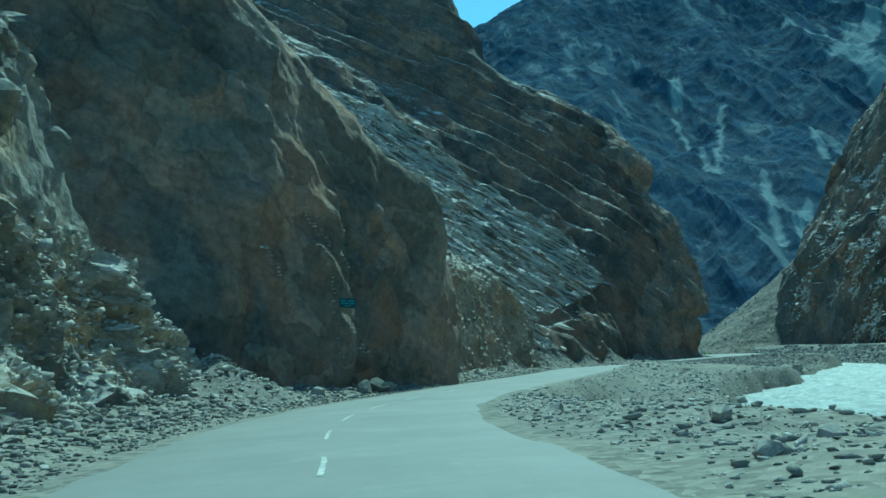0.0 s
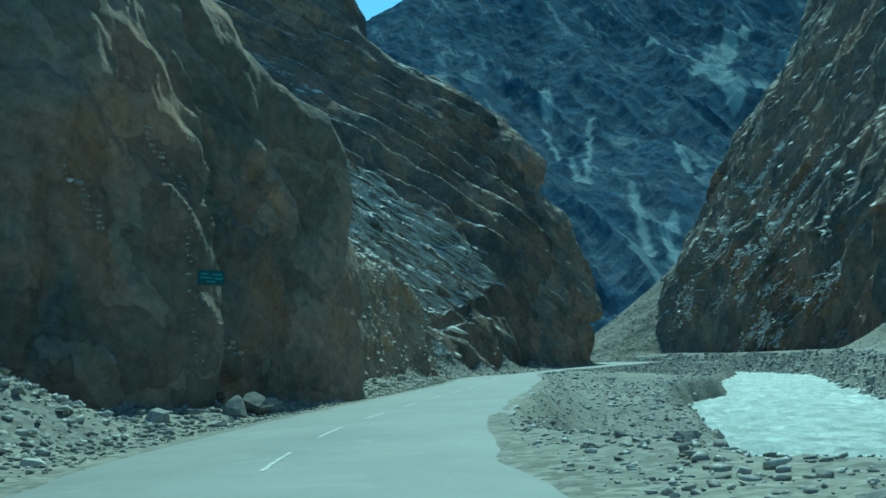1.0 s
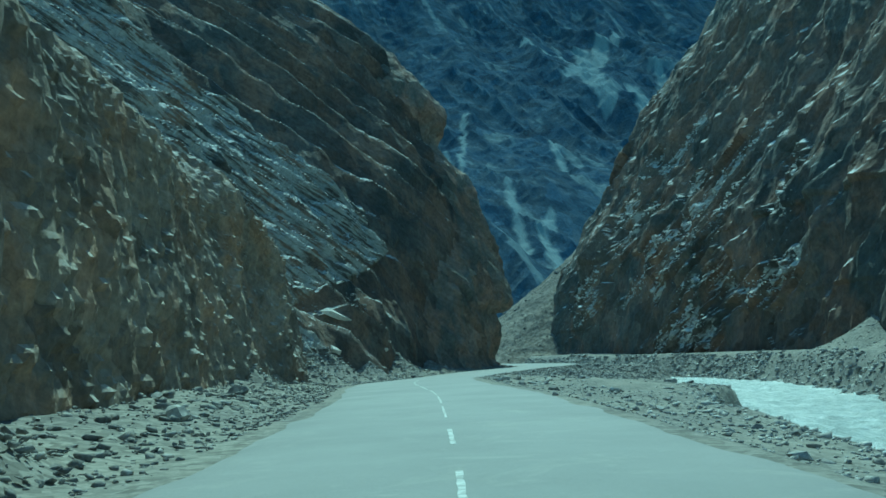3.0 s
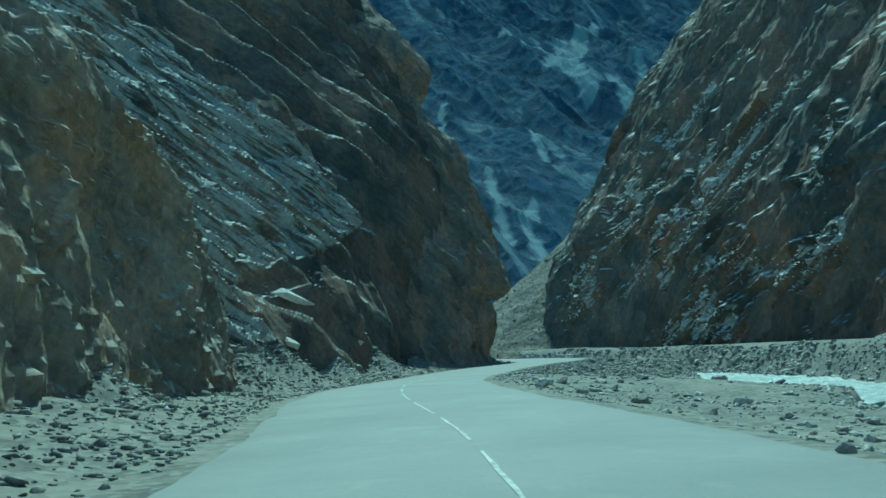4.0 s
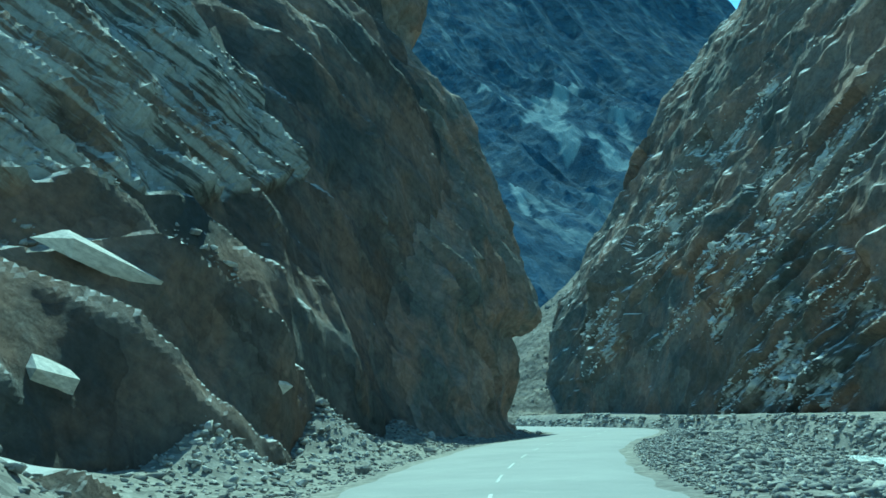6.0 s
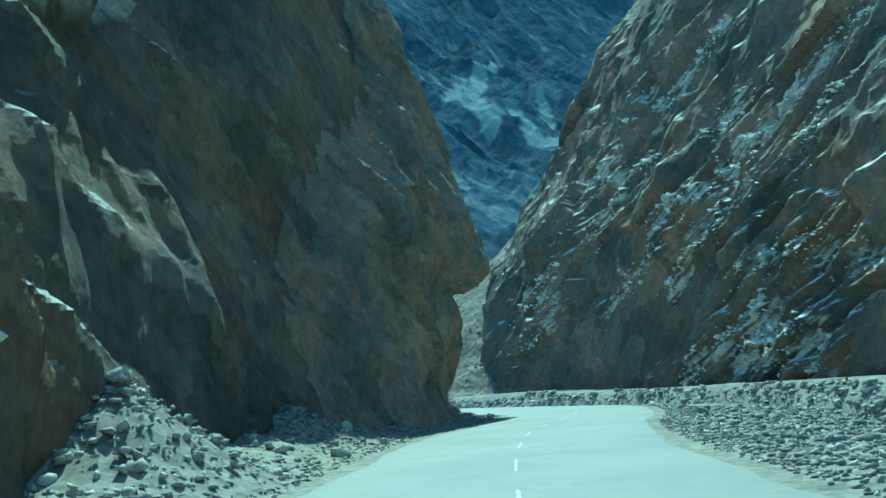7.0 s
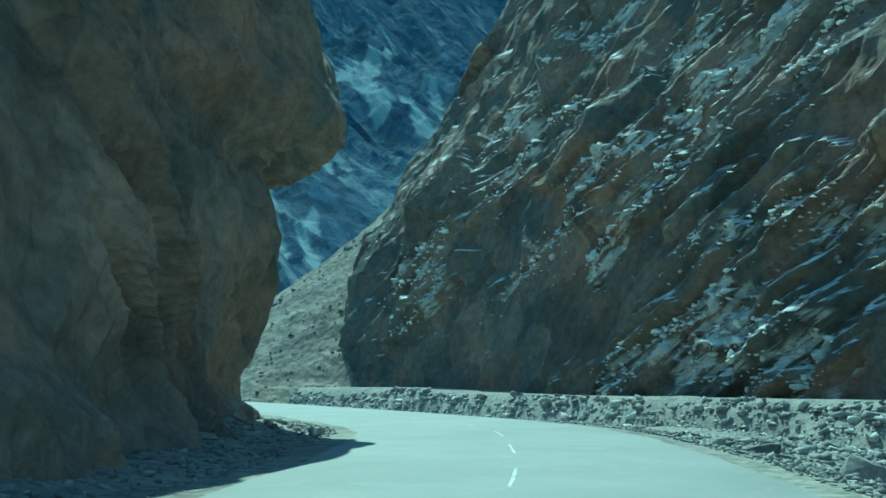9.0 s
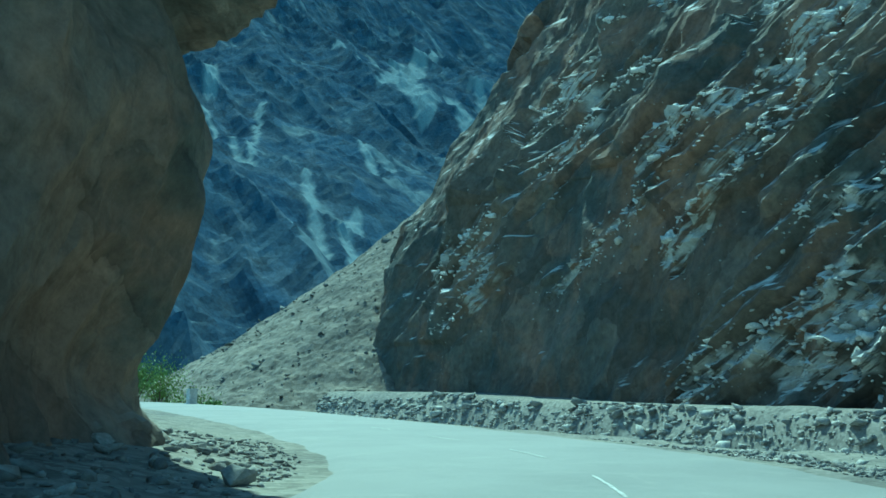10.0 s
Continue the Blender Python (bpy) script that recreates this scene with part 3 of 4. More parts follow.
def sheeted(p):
    """Where the slope splits into thin sheets, painted paler as if sunlit: between a massive foot and a massive upper
    spur.
    """
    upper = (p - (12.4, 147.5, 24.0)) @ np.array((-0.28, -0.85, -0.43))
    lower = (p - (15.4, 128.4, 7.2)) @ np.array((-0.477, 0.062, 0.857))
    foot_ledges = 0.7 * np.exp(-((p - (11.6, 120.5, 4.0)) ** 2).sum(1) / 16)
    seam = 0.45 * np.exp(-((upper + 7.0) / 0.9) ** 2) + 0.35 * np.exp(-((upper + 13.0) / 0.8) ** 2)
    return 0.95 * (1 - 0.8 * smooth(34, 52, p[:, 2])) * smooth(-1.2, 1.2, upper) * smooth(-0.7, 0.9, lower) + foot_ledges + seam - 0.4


def foot_blocks(p):
    """The massive foot stands upright below a narrow shelf that falls along the road."""
    q = p + 0.5 * fbm(p, 2.5, 3, 57)[:, None]
    shelf = np.interp(q[:, 1], [122, 131.9, 136.4, 140], [4.9, 5.5, 2.7, 0.5])
    here = smooth(-2, 7, q[:, 1] - 122.3 - 0.8 * q[:, 2]) * (1 - smooth(135, 139, q[:, 1]))
    return here * 1.1 * np.clip(1 + (q[:, 2] - shelf) / 5.5, 0, 1) * (1 - smooth(-0.05, 0.35, q[:, 2] - shelf))


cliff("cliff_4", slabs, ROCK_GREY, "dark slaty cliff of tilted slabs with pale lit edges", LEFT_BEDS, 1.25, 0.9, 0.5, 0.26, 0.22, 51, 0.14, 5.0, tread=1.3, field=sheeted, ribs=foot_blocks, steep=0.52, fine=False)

# the corner that the road turns round
corner = loft([
    level(-1.0, (26, 150), (35.6, 154.6), (41.4, 161.7), (45.1, 168.1), (47.5, 174.4), (47.7, 179.5), (44, 192), (33, 212)),
    level(1.1, (26, 150.5), (35.3, 155.3), (40.9, 162.5), (44.6, 168.9), (46.8, 174.8), (47.0, 179.8), (43.5, 192.5), (33.5, 212)),
    level(3.4, (26, 151), (35.4, 155.8), (41.2, 162.7), (45.0, 168.8), (47.3, 174.9), (47.4, 180), (44, 193), (34, 212)),
    level(5.2, (25.5, 152), (35.3, 156.2), (41.5, 163), (45.4, 168.9), (47.6, 174.8), (47.7, 180), (43.5, 192.5), (33.5, 211.5)),
    level(7.2, (25, 153), (35.2, 156.7), (41.6, 163.4), (45.3, 169), (47.5, 174.9), (47.6, 180), (43, 192), (33, 211)),
    level(8.6, (25, 153.5), (35, 157), (42.2, 163.6), (46.9, 168.6), (49.4, 172.6), (48.1, 178), (43, 192), (33, 211)),
    level(16.0, (23, 159), (34, 161.2), (41.5, 166.3), (46.2, 170.9), (48.2, 174.6), (47, 181), (42, 194), (32, 212)),
    level(26.0, (21, 166), (32, 165.5), (38.4, 168.9), (42.7, 171.7), (44.8, 174.4), (43.9, 182), (38, 196), (28, 213)),
    level(31.0, (19, 168.5), (29.5, 167), (35, 170.6), (39, 173), (41, 175.4), (40.4, 183), (36, 197), (26, 214)),
    level(34.5, (17, 170), (29, 167.6), (35.9, 170), (40, 172.3), (41.8, 175), (41.2, 183), (35, 197), (25, 214)),
    level(42.0, (10, 175), (25.5, 170), (32, 171.8), (35.8, 174), (37.2, 177), (36.6, 184), (30, 199), (19, 215)),
    level(50.0, (4, 179), (16, 173), (22, 173.4), (26.2, 175.2), (28, 178.4), (27.6, 186), (23, 201), (12, 218)),
    level(58.0, (-4, 183), (5, 177), (8.6, 177.6), (10.6, 179.6), (11.6, 183), (11, 191), (5, 206), (-6, 222)),
    level(80.0, (-20, 196), (-8, 191), (-4, 192), (-2, 194), (0, 197), (0, 203), (-6, 215), (-16, 229))], 410, 390, 1.3, (0.1, 0.5))
cliff("cliff_5", corner, ROCK_BROWN, "overhanging brown rock corner that shades the road bend", BLOCK_BEDS, 1.0, 0.35, 0.25, 0.12, 0.45, 67, 0.28, 5.0, steep=0.3)

# the cliff across the river
foot = spline([(46, -90), (50, 0), (60, 70), (71, 115), (79, 140), (84.5, 168), (87.5, 192), (89.5, 216), (89.5, 238), (88.5, 252), (95, 268), (114, 290), (150, 310)], np.concatenate([np.linspace(0, 0.32, 70), np.linspace(0.323, 0.86, 560), np.linspace(0.865, 1, 40)]))
ft = np.gradient(foot, axis=0)
ft /= np.linalg.norm(ft, axis=1, keepdims=True)
inward = np.stack([ft[:, 1], -ft[:, 0]], 1)
hz = np.concatenate([np.linspace(-1.5, 70, 280), np.linspace(70.5, 120, 50)])
off = np.interp(hz, [-1.5, 8, 20, 33, 48, 75, 120], [-0.3, 1.0, 3.5, 10.5, 18, 31, 58])
lean = np.interp(hz, [0, 6, 12, 20, 30, 40, 50, 60, 75, 120], [0, 0, 1.2, 1.9, 2.8, 3.5, 4, 5.5, 13, 30])[:, None] * smooth(222, 250, foot[None, :, 1])
back = off[:, None] + lean
across = np.stack([foot[None, :, 0] + back * inward[None, :, 0], foot[None, :, 1] + back * inward[None, :, 1], np.repeat(hz[:, None], len(foot), 1)], -1)
# lines of ledges painted sunlit pale on that cliff: along the valley and height at both ends
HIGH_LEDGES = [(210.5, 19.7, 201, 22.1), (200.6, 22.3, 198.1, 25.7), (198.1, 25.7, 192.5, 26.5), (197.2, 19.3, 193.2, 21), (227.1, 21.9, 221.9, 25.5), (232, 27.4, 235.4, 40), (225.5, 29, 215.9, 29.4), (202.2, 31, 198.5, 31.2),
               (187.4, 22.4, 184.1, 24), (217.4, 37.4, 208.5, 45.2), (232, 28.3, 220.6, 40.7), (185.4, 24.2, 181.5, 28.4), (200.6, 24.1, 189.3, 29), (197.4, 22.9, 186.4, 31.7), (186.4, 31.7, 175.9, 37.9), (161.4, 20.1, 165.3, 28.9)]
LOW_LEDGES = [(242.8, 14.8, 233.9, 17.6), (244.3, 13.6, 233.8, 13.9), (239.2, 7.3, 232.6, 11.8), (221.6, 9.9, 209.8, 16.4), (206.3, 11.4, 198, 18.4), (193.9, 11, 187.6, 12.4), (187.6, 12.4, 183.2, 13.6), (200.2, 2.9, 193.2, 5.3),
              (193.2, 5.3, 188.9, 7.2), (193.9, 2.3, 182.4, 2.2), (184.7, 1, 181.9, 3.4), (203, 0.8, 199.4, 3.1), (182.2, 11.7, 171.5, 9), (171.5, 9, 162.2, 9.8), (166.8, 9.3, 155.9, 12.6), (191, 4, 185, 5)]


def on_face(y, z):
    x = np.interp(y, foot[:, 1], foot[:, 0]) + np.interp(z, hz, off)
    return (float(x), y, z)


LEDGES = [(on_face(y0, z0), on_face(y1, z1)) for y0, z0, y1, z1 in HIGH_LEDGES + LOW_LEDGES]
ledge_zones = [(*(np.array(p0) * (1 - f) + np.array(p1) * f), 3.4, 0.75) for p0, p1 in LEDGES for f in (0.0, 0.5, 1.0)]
cliff("cliff_6", across, ROCK_FAR, "steep brown cliff across the river with dusty ledges painted sunlit pale", RIGHT_BEDS, 1.4, 1.0, 0.3, 0.1, 0.45, 83, 0.55, 6.0, True, ledge_zones, tread=1.1, lines=LEDGES, reach=1.0, steep=0.32, broad=lambda q: 0.5 * (1 - smooth(236, 250, q[:, 1])), fine=False)

# ---- the mountain that closes the valley ----
mx, my = np.meshgrid(steps((-420, 60, 14), (60, 720, 2.3), (720, 1150, 6)), steps((380, 1300, 2.7), (1300, 1900, 9)))
mp = np.stack([mx.ravel(), my.ravel(), 0 * mx.ravel()], 1)
ravine = mp + np.stack([40 * fbm(mp, 160, 3, 91), 0 * mp[:, 0], 0 * mp[:, 0]], 1)
rise = 0.556 * (mp[:, 1] - 426) + 0.0009 * np.clip(mp[:, 1] - 1100, 0, 900) ** 2 + 30 * fbm(mp, 260, 3, 5) + 26 * fbm(ravine * (1.7, 0.3, 1), 110, 3, 9, ridged=True) + 7 * fbm(mp * (1, 0.6, 1), 40, 3, 15, ridged=True) + 2.3 * fbm(mp, 14, 3, 16, 0.6, True)
crest = 403 + 0.7 * mp[:, 0] + 12 * fbm(mp, 70, 4, 2)
rise = np.minimum(rise, np.clip(crest, 150, 1500))
mz = np.maximum(rise, -4)
scree = np.zeros(len(mz))
longer = mp * (1, 0.28, 1)
wobble = mp[:, :2] + np.stack([9 * fbm(longer, 22, 5, 61, 0.7), 24 * fbm(longer, 22, 5, 62, 0.7)], 1)
for pts, wide in (([(436, 1095), (470, 1010), (433, 933), (423, 846)], 18), ([(431, 940), (548, 1102), (605, 1165)], 30), ([(525, 1116), (438, 906)], 27), ([(250, 920), (236, 850)], 16), ([(222, 825), (207, 704), (198, 640)], 6),
                  ([(262, 812), (214, 690), (200, 640)], 6), ([(214, 608), (205, 560), (195, 520)], 7), ([(225, 557), (210, 530), (203, 500)], 9), ([(300, 718), (286, 672)], 8), ([(457, 871), (438, 799), (443, 772)], 17), ([(560, 1000), (520, 900)], 12)):
    for (x0, y0), (x1, y1) in zip(pts, pts[1:]):
        d = np.array((x1 - x0, y1 - y0))
        f = np.clip(((wobble - (x0, y0)) @ d) / (d @ d), 0, 1)
        gap = np.linalg.norm(wobble - (x0, y0) - f[:, None] * d, axis=1)
        scree = np.maximum(scree, 1 - smooth(0.3 * wide, 0.5 * wide, gap))
speck = fbm(mp * (1.3, 0.25, 1), 17, 5, 71, 0.65)
scree = np.maximum(scree, 0.55 * smooth(0.3, 0.45, speck))
# the mountain's material carries the haze in its colour
tagged(grid_mesh("mountain", np.stack([mp[:, 0], mp[:, 1], mz], 1).reshape(*mx.shape, 3), ROCK_HAZY_MOUNTAIN, True, ("scree", scree)), "distant mountainside with blue-grey haze painted in and pale scree gullies", "mountain", kind="structure")

# ---- the debris fan behind the far cliff ----
fan = loft([[(54, 258, -4), (67, 248, -3.5), (79, 243, -3), (92, 243, -3)], [(64, 277, -1.5), (76, 266, 4), (87, 262, 9.5), (97, 258, 13)], [(76, 297, 0), (90, 285, 12), (101, 280, 21), (114, 276, 33)]], 170, 130)
fn = fan.reshape(-1, 3)
fan[..., 2] += (0.9 * fbm(fn, 5.0, 5, 7, 0.62)).reshape(fan.shape[:2])
tagged(grid_mesh("debris_fan", fan, DEBRIS, True), "tan-grey fan of loose debris below the cliff", "scree slope", kind="structure")

# ---- loose stones ----
rng = np.random.default_rng(7)


def stone_shape(seed, n=11, flat=0.6, sharp=0.25):
    """A broken, angular stone: the hull of a few points in a squashed ball, about 1 across; it sits on z = 0."""
    r = random.Random(seed)
    bm = bmesh.new()
    for i in range(n):
        v = Vector((r.gauss(0, 1), r.gauss(0, 1), r.gauss(0, 1))).normalized() * (0.5 - sharp * r.random())
        bm.verts.new((v.x * 1.15, v.y * 0.85, v.z * flat))
    bmesh.ops.convex_hull(bm, input=bm.verts)
    for v in [v for v in bm.verts if not v.link_faces]:
        bm.verts.remove(v)
    low = min(v.co.z for v in bm.verts)
    for v in bm.verts:
        v.co.z -= low + 0.12
    bmesh.ops.recalc_face_normals(bm, faces=bm.faces)
    return bm


SHAPES = []
for i in range(10):
    bm = stone_shape(i, 10 + i % 3, 0.45 + 0.05 * (i % 5))
    bm.verts.ensure_lookup_table()
    bm.verts.index_update()
    SHAPES.append((np.array([v.co[:] for v in bm.verts]), np.array([[v.index for v in f.verts] for f in bm.faces if len(f.verts) == 3])))
    bm.free()


def rubble(name, xy, size, material, label, height=None):
    """Many stones joined into one mesh, on the ground or at the heights given."""
    s_road, w_road = road_side(xy[:, 0], xy[:, 1])
    clear = np.abs(s_road) - w_road
    keep = clear > 0.05 + 0.4 * size
    xy, size = xy[keep], np.minimum(size, 0.12 + 0.16 * clear)[keep]
    z = ground_z(xy[:, 0], xy[:, 1]) if height is None else height[keep]
    pick = rng.integers(0, len(SHAPES), len(xy))
    verts, faces, base = [], [], 0
    for k_, (v, f) in enumerate(SHAPES):
        at = np.nonzero(pick == k_)[0]
        if not len(at):
            continue
        turn = rng.uniform(0, 2 * np.pi, len(at))
        tilt = rng.normal(0, 0.3, len(at))
        c, s_ = np.cos(turn), np.sin(turn)
        q = v[None] * size[at, None, None] * rng.uniform(0.75, 1.3, (len(at), 1, 3))
        q = np.stack([q[..., 0], q[..., 1] * np.cos(tilt)[:, None] - q[..., 2] * np.sin(tilt)[:, None], q[..., 1] * np.sin(tilt)[:, None] + q[..., 2] * np.cos(tilt)[:, None]], -1)
        q = np.stack([q[..., 0] * c[:, None] - q[..., 1] * s_[:, None], q[..., 0] * s_[:, None] + q[..., 1] * c[:, None], q[..., 2]], -1)
        q += np.stack([xy[at, 0], xy[at, 1], z[at]], 1)[:, None]
        verts.append(q.reshape(-1, 3))
        faces.append((f[None] + base + (np.arange(len(at)) * len(v))[:, None, None]).reshape(-1, 3))
        base += len(at) * len(v)
    verts, faces = np.concatenate(verts), np.concatenate(faces)
    me = bpy.data.meshes.new(name)
    me.vertices.add(len(verts))
    me.vertices.foreach_set("co", verts.reshape(-1).astype(np.float32))
    me.loops.add(faces.size)
    me.loops.foreach_set("vertex_index", faces.reshape(-1).astype(np.int32))
    me.polygons.add(len(faces))
    me.polygons.foreach_set("loop_start", np.arange(0, faces.size, 3, dtype=np.int32))
    me.update(calc_edges=True)
    me.materials.append(material)
    return tagged(new(name, me), label, "rubble", kind="stuff")


def beside_road(count, y0, y1, side, near, far, bias=1.0):
    """Places beside the road, from near to far metres off its edge."""
    j = rng.integers(np.searchsorted(centre[:, 1], y0), np.searchsorted(centre[:, 1], y1), count)
    o = half_width[j] + near + (far - near) * rng.random(count) ** bias
    return centre[j] + right_of[j] * (side * o)[:, None] + rng.normal(0, 0.15, (count, 2))


def sizes(count, low, mean, high):
    return np.clip(low + rng.exponential(mean, count), low, high)


left_verge = beside_road(16000, -2, 178, -1, 0.1, 6.5, 1.3)
rubble("verge_rubble", left_verge, sizes(16000, 0.06, 0.1, 0.55), STONE, "pale grey broken stone along the cliff foot")
foot_stones = beside_road(6000, 0, 60, -1, 1.0, 9.0)
rubble("talus_rubble", foot_stones, sizes(6000, 0.1, 0.16, 0.9), STONE, "pale angular stone below the near outcrop")
right_verge = beside_road(9000, -2, 178, 1, 0.2, 7.0, 1.2)
rubble("shoulder_rubble", right_verge, sizes(9000, 0.05, 0.08, 0.45), STONE, "grey gravel and stones on the river shoulder")
near_verge = beside_road(9000, -2, 62, 1, 0.3, 14.0, 0.9)
rubble("near_rubble", near_verge, sizes(9000, 0.05, 0.07, 0.4), STONE, "small grey and tan stones strewn over the shoulder")
bend_verge = beside_road(13000, 116, 174, 1, 0.0, 11.0, 1.3)
rubble("bend_rubble", bend_verge, sizes(13000, 0.1, 0.14, 0.7), STONE, "pale slabby stones heaped outside the road bend")
sy = rng.uniform(12, 178, 9000)
sx = np.interp(sy, SHORE_Y, SHORE_X) - np.abs(rng.normal(0, 1, 9000)) * 3.2 + 0.8
rubble("bank_rubble", np.stack([sx, sy], 1), sizes(9000, 0.07, 0.1, 0.8), STONE, "grey angular blocks on the river bank")
fy = np.concatenate([rng.uniform(60, 150, 4000), rng.uniform(150, 262, 9000)])
fx = np.interp(fy, FAR_Y, FAR_X) + 5.4 * rng.random(13000) ** 1.25 - 0.8
rubble("far_bank_rubble", np.stack([fx, fy], 1), sizes(13000, 0.15, 0.25, 1.3), STONE, "grey blocks on the far river bank")

# stones lying on the lower face of the near outcrop and on the debris fan
for src, low, high, count, big_, material, name, label in (("cliff_1", 0.2, 6.5, 5000, 0.8, STONE, "outcrop_rubble", "pale broken stone lodged on the near outcrop"),
                                                           ("debris_fan", -1.0, 40.0, 900, 1.3, STONE_DARK, "fan_rubble", "dark and pale blocks strewn over the debris fan")):
    me = bpy.data.objects[src].data
    co = np.empty(len(me.vertices) * 3, np.float32)
    me.vertices.foreach_get("co", co)
    co = co.reshape(-1, 3).astype(float)
    co = co[(co[:, 2] > low) & (co[:, 2] < high) & (co[:, 1] > -3)]
    co = co[rng.integers(0, len(co), count)] + rng.normal(0, 0.1, (count, 3))
    rubble(name, co[:, :2], sizes(count, 0.1, 0.16, big_) * (1.0 if src == "cliff_1" else 1.5), material, label, co[:, 2])

# pale stones caught on the ledges of the cliffs
PALE_STONE = stone_material("cream_stone", (0.52, 0.50, 0.45), (0.74, 0.71, 0.66))


def lodged(name, source, lines, reach, count, low, mean, high, material, label):
    me = bpy.data.objects[source].data
    co = np.empty(len(me.vertices) * 3, np.float32)
    me.vertices.foreach_get("co", co)
    co = co.reshape(-1, 3).astype(float)
    near = np.full(len(co), 99.0)
    for p0, p1 in lines:
        p0, d = np.array(p0, float), np.array(p1, float) - np.array(p0, float)
        f = np.clip((co - p0) @ d / (d @ d), 0, 1)
        near = np.minimum(near, np.linalg.norm(co - p0 - f[:, None] * d, axis=1))
    co = co[near < reach * rng.random(len(co)) ** 0.5]
    co = co[rng.integers(0, len(co), count)]
    return rubble(name, co[:, :2], sizes(count, low, mean, high), material, label, co[:, 2] - 0.05)


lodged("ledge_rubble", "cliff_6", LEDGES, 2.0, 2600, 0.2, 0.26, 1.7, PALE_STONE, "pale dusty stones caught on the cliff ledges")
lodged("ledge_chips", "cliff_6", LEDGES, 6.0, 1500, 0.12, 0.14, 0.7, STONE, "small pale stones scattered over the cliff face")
# pale stones added along the buttress ribs, in place of their sunlit edges
SEAMS = [((-6.8, 45.1, 10.6), (-6.3, 45.4, 9.1)), ((-6.3, 45.4, 9.1), (-5.4, 46.5, 7.6)), ((-5.4, 46.4, 7.6), (-5.2, 46, 5.3)), ((-5.2, 46, 5.1), (-5, 46.3, 1.9)), ((-8.35, 43.9, 11.8), (-7.4, 44.6, 11.2)), ((-8, 42.8, 7.5), (-7.4, 44, 5.9)), ((-4.5, 47.1, 2.6), (-3.9, 50.1, 1.9))]
lodged("seam_rubble", "cliff_2", SEAMS, 0.28, 190, 0.07, 0.07, 0.4, STONE, "small pale stones added for the sunlit seams of the buttress")
lodged("slope_rubble", "cliff_4", [((11.7, 129, 9.8), (21, 137.8, 6.4)), ((12.5, 126.4, 6.3), (15, 130.3, 5.6)), ((12.4, 120.6, 2.9), (13.5, 121, 1.3)), ((14.8, 158.5, 34.5), (23, 154.9, 23.4)), ((30, 159, 21), (34, 161.5, 17))], 1.2, 420, 0.12, 0.14, 0.8, STONE, "pale stones strewn over the tilted slabs")

# single pale slabs on the cliffs
SLABS = [(17.0, 129.8, 5.3, 3.4, 1.3, 0.6), (16.1, 125.9, 2.35, 1.4, 1.0, 0.5), (22.0, 134.6, 2.4, 2.4, 0.9, 0.5)]
for i, (x, y, z, length_, width, thick_) in enumerate(SLABS):
    r = random.Random(140 + i)
    bm = bmesh.new()
    for cx in (-0.5, 0.5):
        for cy in (-0.5, 0.5):
            for cz in (-0.5, 0.5):
                bm.verts.new((cx + r.uniform(-0.2, 0.2), cy * r.uniform(0.5, 1.1), cz * r.uniform(0.5, 1.0)))
    for j in range(4):
        bm.verts.new((r.uniform(-0.6, 0.6), r.uniform(-0.5, 0.5), r.uniform(0.2, 0.5)))
    bmesh.ops.convex_hull(bm, input=bm.verts)
    for v in [v for v in bm.verts if not v.link_faces]:
        bm.verts.remove(v)
    ob = part("flat_rock", bm, PALE_STONE)
    ax = Vector((0.66, 0.72, -0.2)).normalized()
    up = Vector((0.45, -0.3, 0.84))
    up = (up - ax * up.dot(ax)).normalized()
    turn = Matrix((ax, up.cross(ax), up)).transposed().to_4x4()
    ob.matrix_world = Matrix.Translation((x, y, z)) @ turn @ Matrix.Diagonal((0.8 * length_, 0.85 * width, thick_, 1))
    tagged(ob, "cream-coloured flat rock lodged on the cliff above the road", "rock", "pale rocks on the cliffs")


# heaps of fallen stone at the cliff foot
def heap(x, y, r, h, seed):
    a, q = np.meshgrid(np.linspace(0, 2 * np.pi, 40), np.linspace(0, 1, 16))
    hx, hy = x + r * q * np.cos(a), y + r * q * np.sin(a)
    pts = np.stack([hx.ravel(), hy.ravel(), 0 * hx.ravel()], 1)
    hz_ = h * (1 - q) ** 1.5 + (0.3 * fbm(pts, 1.1, 5, seed, 0.65)).reshape(q.shape) * (1 - q) - 0.12 * q + ground_z(hx.ravel(), hy.ravel()).reshape(q.shape)
    ob = grid_mesh("stone_heap", np.stack([hx, hy, hz_], -1), GRAVEL, False)
    n_ = min(int(650 * r), 2600)
    pick = rng.integers(0, hx.size, n_)
    xy = np.stack([hx.ravel()[pick], hy.ravel()[pick]], 1) + rng.normal(0, 0.12, (n_, 2))
    rubble("heap_rubble", xy, sizes(n_, 0.07, 0.1, 0.5), STONE, "loose grey-green stones covering a heap", hz_.ravel()[pick] - 0.03)
    return tagged(ob, "heap of fallen grey stone against the cliff foot", "scree slope", kind="structure")


for i, (x, y, r, h) in enumerate([(24.6, 139.2, 3.8, 1.9), (5.6, 92.6, 2.8, 1.3), (10.8, 107.2, 3.6, 1.6), (14.0, 118.2, 4.2, 2.0), (19.3, 129.2, 3.0, 1.1), (-9.4, 39.0, 4.6, 1.7), (-0.6, 62.5, 2.6, 1.0), (31.0, 150.6, 2.8, 0.8), (80.5, 137.0, 9.0, 4.5), (76.5, 124.0, 9.0, 5.0)]):
    heap(x, y, r, h, 300 + i)

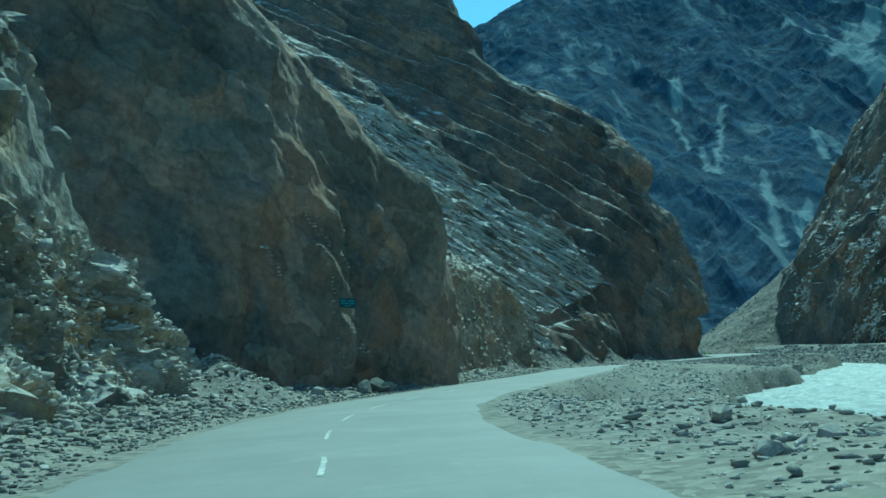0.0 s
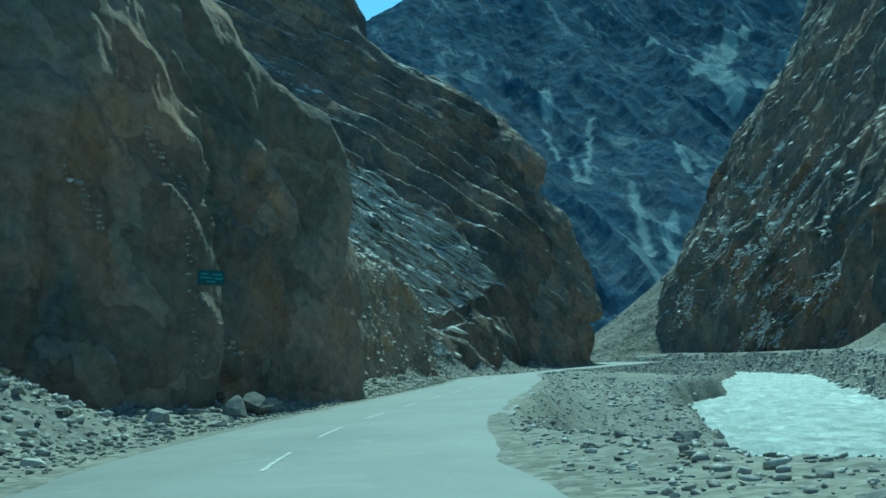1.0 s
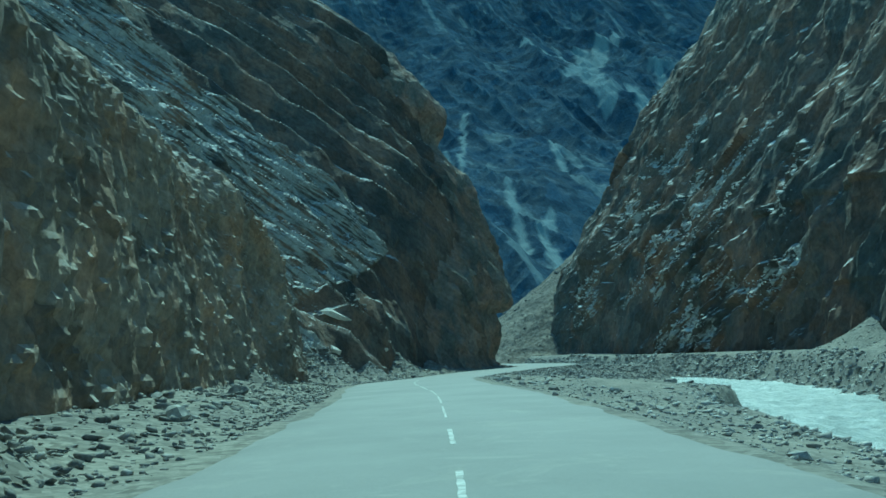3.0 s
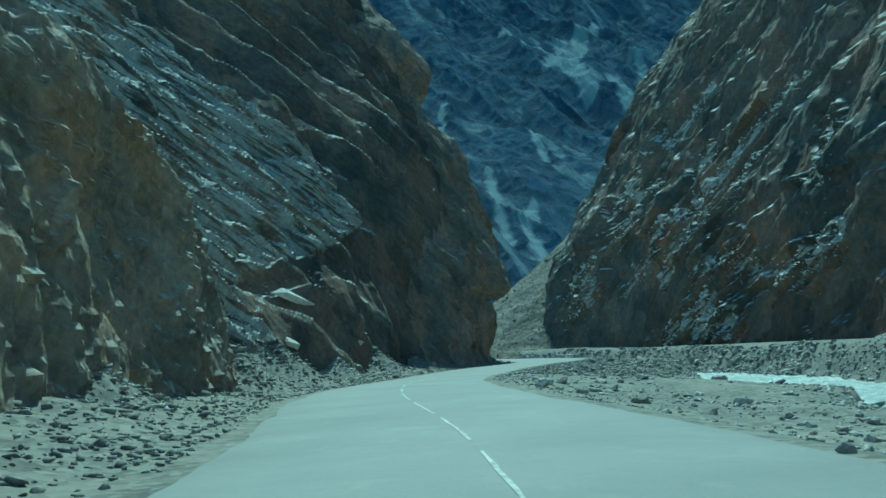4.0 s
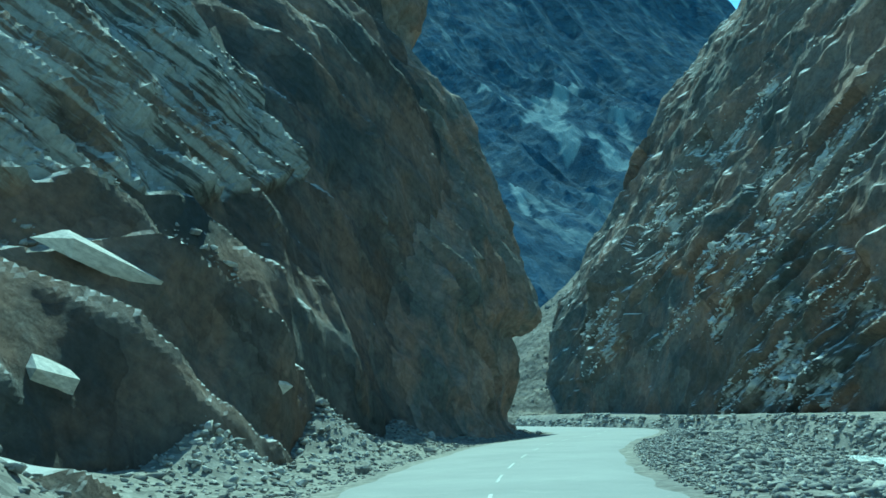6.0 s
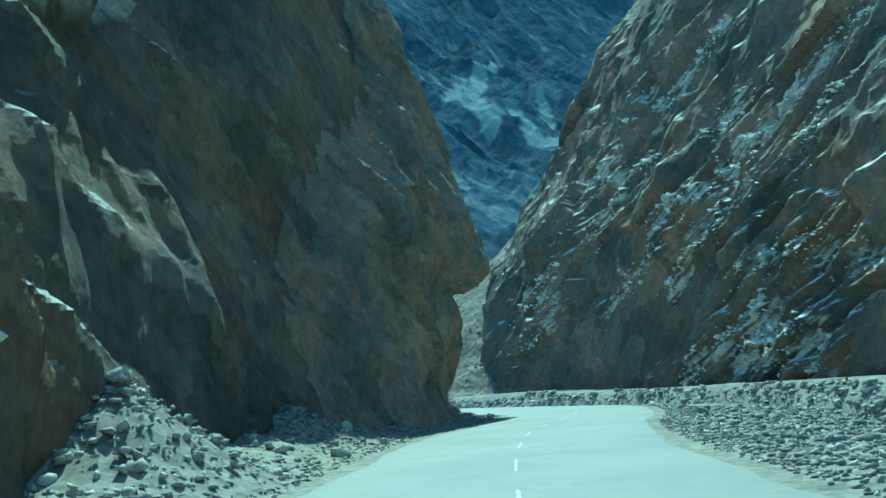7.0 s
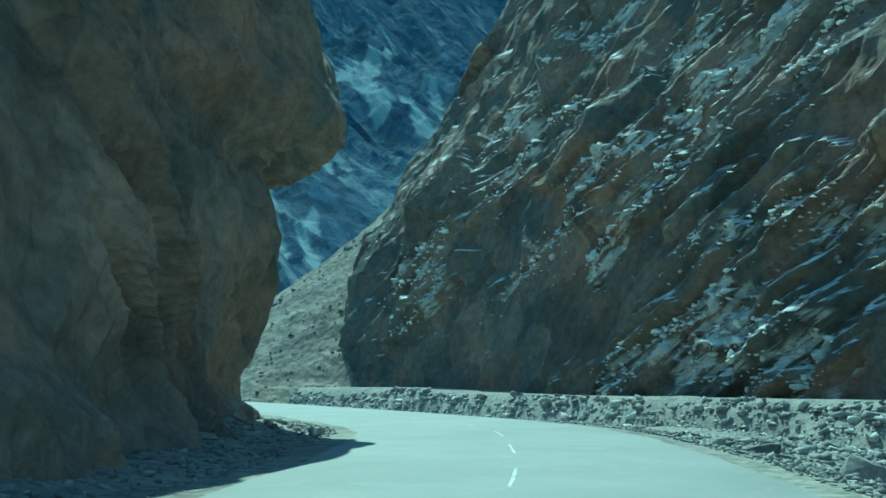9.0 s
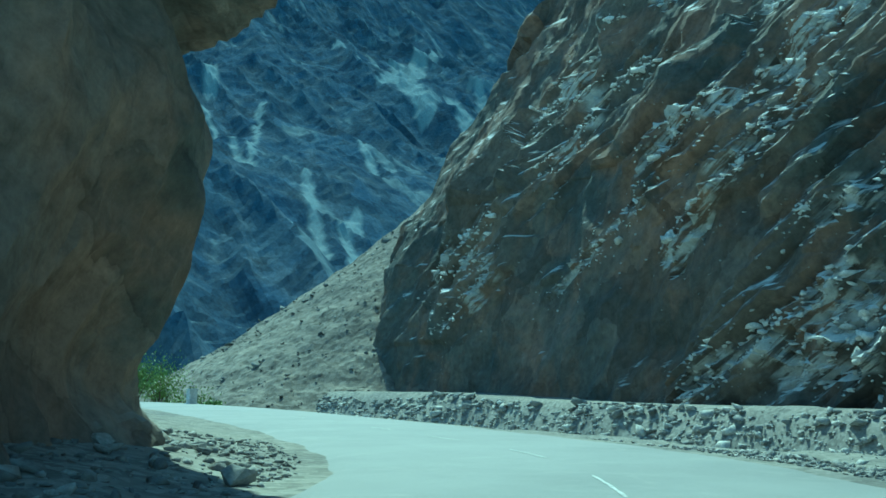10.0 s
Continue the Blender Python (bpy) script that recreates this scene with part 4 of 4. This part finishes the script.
# larger stones that can be told apart, on the verges
ground = bpy.data.objects["ground"]
STONE_MESHES = []
for i in range(12):
    me = bpy.data.meshes.new("stone")
    bm = stone_shape(40 + i, 14 + i % 4, 0.5 + 0.05 * (i % 4), 0.2)
    bm.to_mesh(me)
    bm.free()
    me.materials.append(STONE if i % 3 else STONE_DARK)
    STONE_MESHES.append(me)
spots = np.concatenate([beside_road(130, 2, 172, -1, 0.5, 4.5), beside_road(110, 2, 172, 1, 0.6, 7.0), beside_road(60, 2, 172, 1, 3.0, 12.0)])
spot_z = ground_z(spots[:, 0], spots[:, 1])
spot_s, spot_w = road_side(spots[:, 0], spots[:, 1])
for i, (x, y) in enumerate(spots):
    d = 0.2 + 0.5 * rng.random() ** 2
    if abs(spot_s[i]) - spot_w[i] < 0.35 * d + 0.1:
        continue
    ob = new("stone", STONE_MESHES[i % 12])
    ob.matrix_world = pose(x, y, spot_z[i] - 0.02, rng.normal(0, 8), rng.normal(0, 8), rng.uniform(0, 360)) @ Matrix.Diagonal((d, d, d, 1))
    ob.parent = ground

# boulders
# dark stone on those below the buttress paints in its shade
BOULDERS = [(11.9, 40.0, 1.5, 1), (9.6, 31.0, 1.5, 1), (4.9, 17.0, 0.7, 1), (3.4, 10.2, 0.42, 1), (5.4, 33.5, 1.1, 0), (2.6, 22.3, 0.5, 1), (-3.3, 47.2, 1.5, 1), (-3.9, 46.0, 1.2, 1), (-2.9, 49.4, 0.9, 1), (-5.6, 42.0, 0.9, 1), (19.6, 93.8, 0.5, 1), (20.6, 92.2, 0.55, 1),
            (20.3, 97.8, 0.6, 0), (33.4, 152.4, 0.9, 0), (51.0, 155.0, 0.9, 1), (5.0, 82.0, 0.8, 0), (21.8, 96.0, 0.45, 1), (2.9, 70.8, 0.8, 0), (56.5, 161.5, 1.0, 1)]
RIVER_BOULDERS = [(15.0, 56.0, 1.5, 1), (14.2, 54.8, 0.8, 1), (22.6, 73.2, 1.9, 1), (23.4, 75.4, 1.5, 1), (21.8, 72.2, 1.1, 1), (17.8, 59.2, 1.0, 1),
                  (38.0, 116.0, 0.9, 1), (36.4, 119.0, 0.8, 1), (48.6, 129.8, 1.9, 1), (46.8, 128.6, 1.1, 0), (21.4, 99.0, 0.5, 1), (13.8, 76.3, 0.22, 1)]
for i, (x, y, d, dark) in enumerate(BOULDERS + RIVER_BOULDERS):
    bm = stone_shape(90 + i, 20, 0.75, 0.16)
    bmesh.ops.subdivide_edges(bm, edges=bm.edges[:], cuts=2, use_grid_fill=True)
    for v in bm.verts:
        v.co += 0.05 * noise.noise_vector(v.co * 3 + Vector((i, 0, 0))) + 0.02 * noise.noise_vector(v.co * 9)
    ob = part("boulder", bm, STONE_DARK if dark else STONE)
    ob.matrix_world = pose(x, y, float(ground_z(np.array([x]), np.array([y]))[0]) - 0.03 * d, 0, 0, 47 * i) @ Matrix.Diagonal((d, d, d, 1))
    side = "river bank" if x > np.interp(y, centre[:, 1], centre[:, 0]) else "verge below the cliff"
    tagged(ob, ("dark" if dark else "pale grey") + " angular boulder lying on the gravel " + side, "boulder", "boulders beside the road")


# ---- the small plaque on the buttress ----
def plain(name, colour, rough=0.6, vary=0.25):
    m, n, l, b = nodes_of(name)
    co = object_coords(n)
    f = ramp(n, l, noise_node(n, l, co, 5.0, 6, 0.7), [(0.3, 1 - vary), (0.7, 1 + vary)])
    l.new(mix(n, l, 1.0, colour, f, "MULTIPLY"), b.inputs["Base Color"])
    b.inputs["Roughness"].default_value = rough
    return m


def box(x, y, z, at=(0, 0, 0), bevel=0.0):
    bm = bmesh.new()
    bmesh.ops.create_cube(bm, size=1.0)
    bmesh.ops.transform(bm, matrix=Matrix.Translation(at) @ Matrix.Diagonal((x, y, z, 1)), verts=bm.verts)
    if bevel:
        bmesh.ops.bevel(bm, geom=bm.edges[:], offset=bevel, segments=2, affect="EDGES")
    return bm


PLAQUE_GREEN, PLAQUE_PALE = plain("dark_green_paint", (0.02, 0.07, 0.08)), plain("faded_blue_green_paint", (0.10, 0.24, 0.26))
plaque = tagged(new("painted_plaque"), "dark green painted plaque with faded lettering on the rock", "sign")
plaque.matrix_world = pose(-4.55, 46.6, 4.55, 0, 4, 14) @ Matrix.Scale(0.75, 4)
part("panel", box(1.15, 0.25, 0.62, (0, 0.1, 0), 0.02), PLAQUE_GREEN, plaque)
for x, z, wd in ((-0.28, 0.14, 0.34), (0.24, 0.13, 0.42), (-0.2, -0.02, 0.5), (0.32, -0.04, 0.36), (0.0, -0.18, 0.4)):
    part("lettering_bar", box(wd, 0.03, 0.08, (x, -0.035, z)), PLAQUE_PALE, plaque)

# ---- guard post at the far bend ----
CONCRETE = plain("whitewashed_concrete", (0.62, 0.62, 0.60), 0.85)
post = tagged(new("guard_post"), "whitewashed concrete guard post at the road edge", "guard post")
post.matrix_world = pose(63.4, 231.0, -0.42, 0, 0, 20)
part("shaft", box(0.75, 0.5, 1.15, (0, 0, 0.57), 0.05), CONCRETE, post)
part("cap", box(0.85, 0.6, 0.16, (0, 0, 1.2), 0.04), CONCRETE, post)
part("base", box(0.95, 0.75, 0.14, (0, 0, 0.06), 0.03), CONCRETE, post)

# ---- bushes beyond the bend ----
BARK = plain("grey_bark", (0.14, 0.11, 0.08), 0.9)
LEAF = plain("willow_leaf", (0.20, 0.27, 0.06), 0.6, 0.5)


def bush(x, y, z, wide, high, seed):
    r = random.Random(seed)
    thing = tagged(new("bush"), "bright green leafy bush beyond the road bend", "bush", "bushes at the valley mouth")
    thing.matrix_world = pose(x, y, z)
    stems, tips = bmesh.new(), []
    for i in range(9):
        a, out = r.uniform(0, 6.28), r.uniform(0.15, 0.5) * wide
        tip = Vector((out * math.cos(a), out * math.sin(a), high * r.uniform(0.45, 0.95)))
        m = Matrix.Translation(tip / 2) @ tip.to_track_quat("Z", "Y").to_matrix().to_4x4()
        bmesh.ops.create_cone(stems, cap_ends=True, segments=6, radius1=0.07, radius2=0.02, depth=tip.length, matrix=m)
        tips += [tip, tip * 0.75, tip * 0.55]
    part("stem", stems, BARK, thing)
    leaves = bmesh.new()
    for i in range(1500):
        c = r.choice(tips) + Vector((r.gauss(0, 0.14 * wide), r.gauss(0, 0.14 * wide), r.gauss(0, 0.13 * high)))
        c.z = max(c.z, 0.1)
        q = Euler((r.uniform(0, 6.28), r.uniform(0, 6.28), r.uniform(0, 6.28))).to_matrix()
        d = r.uniform(0.1, 0.2)
        leaves.faces.new([leaves.verts.new(c + q @ Vector(v) * d) for v in ((-1, 0, 0), (0, -0.4, 0.1), (1, 0, 0), (0, 0.4, 0.1))])
    part("foliage", leaves, LEAF, thing)


for i, (x, y, wide, high) in enumerate([(62.0, 244.5, 4.2, 4.4), (64.6, 247.0, 4.8, 4.8), (68.0, 251.0, 4.4, 3.6), (60.0, 250.0, 4.2, 4.2), (69.5, 243.5, 2.6, 1.3), (72.0, 244.5, 2.4, 1.2), (67.0, 238.0, 2.0, 1.0)]):
    bush(x, y, float(ground_z(np.array([x]), np.array([y]))[0]) - 0.1, wide, high, i)
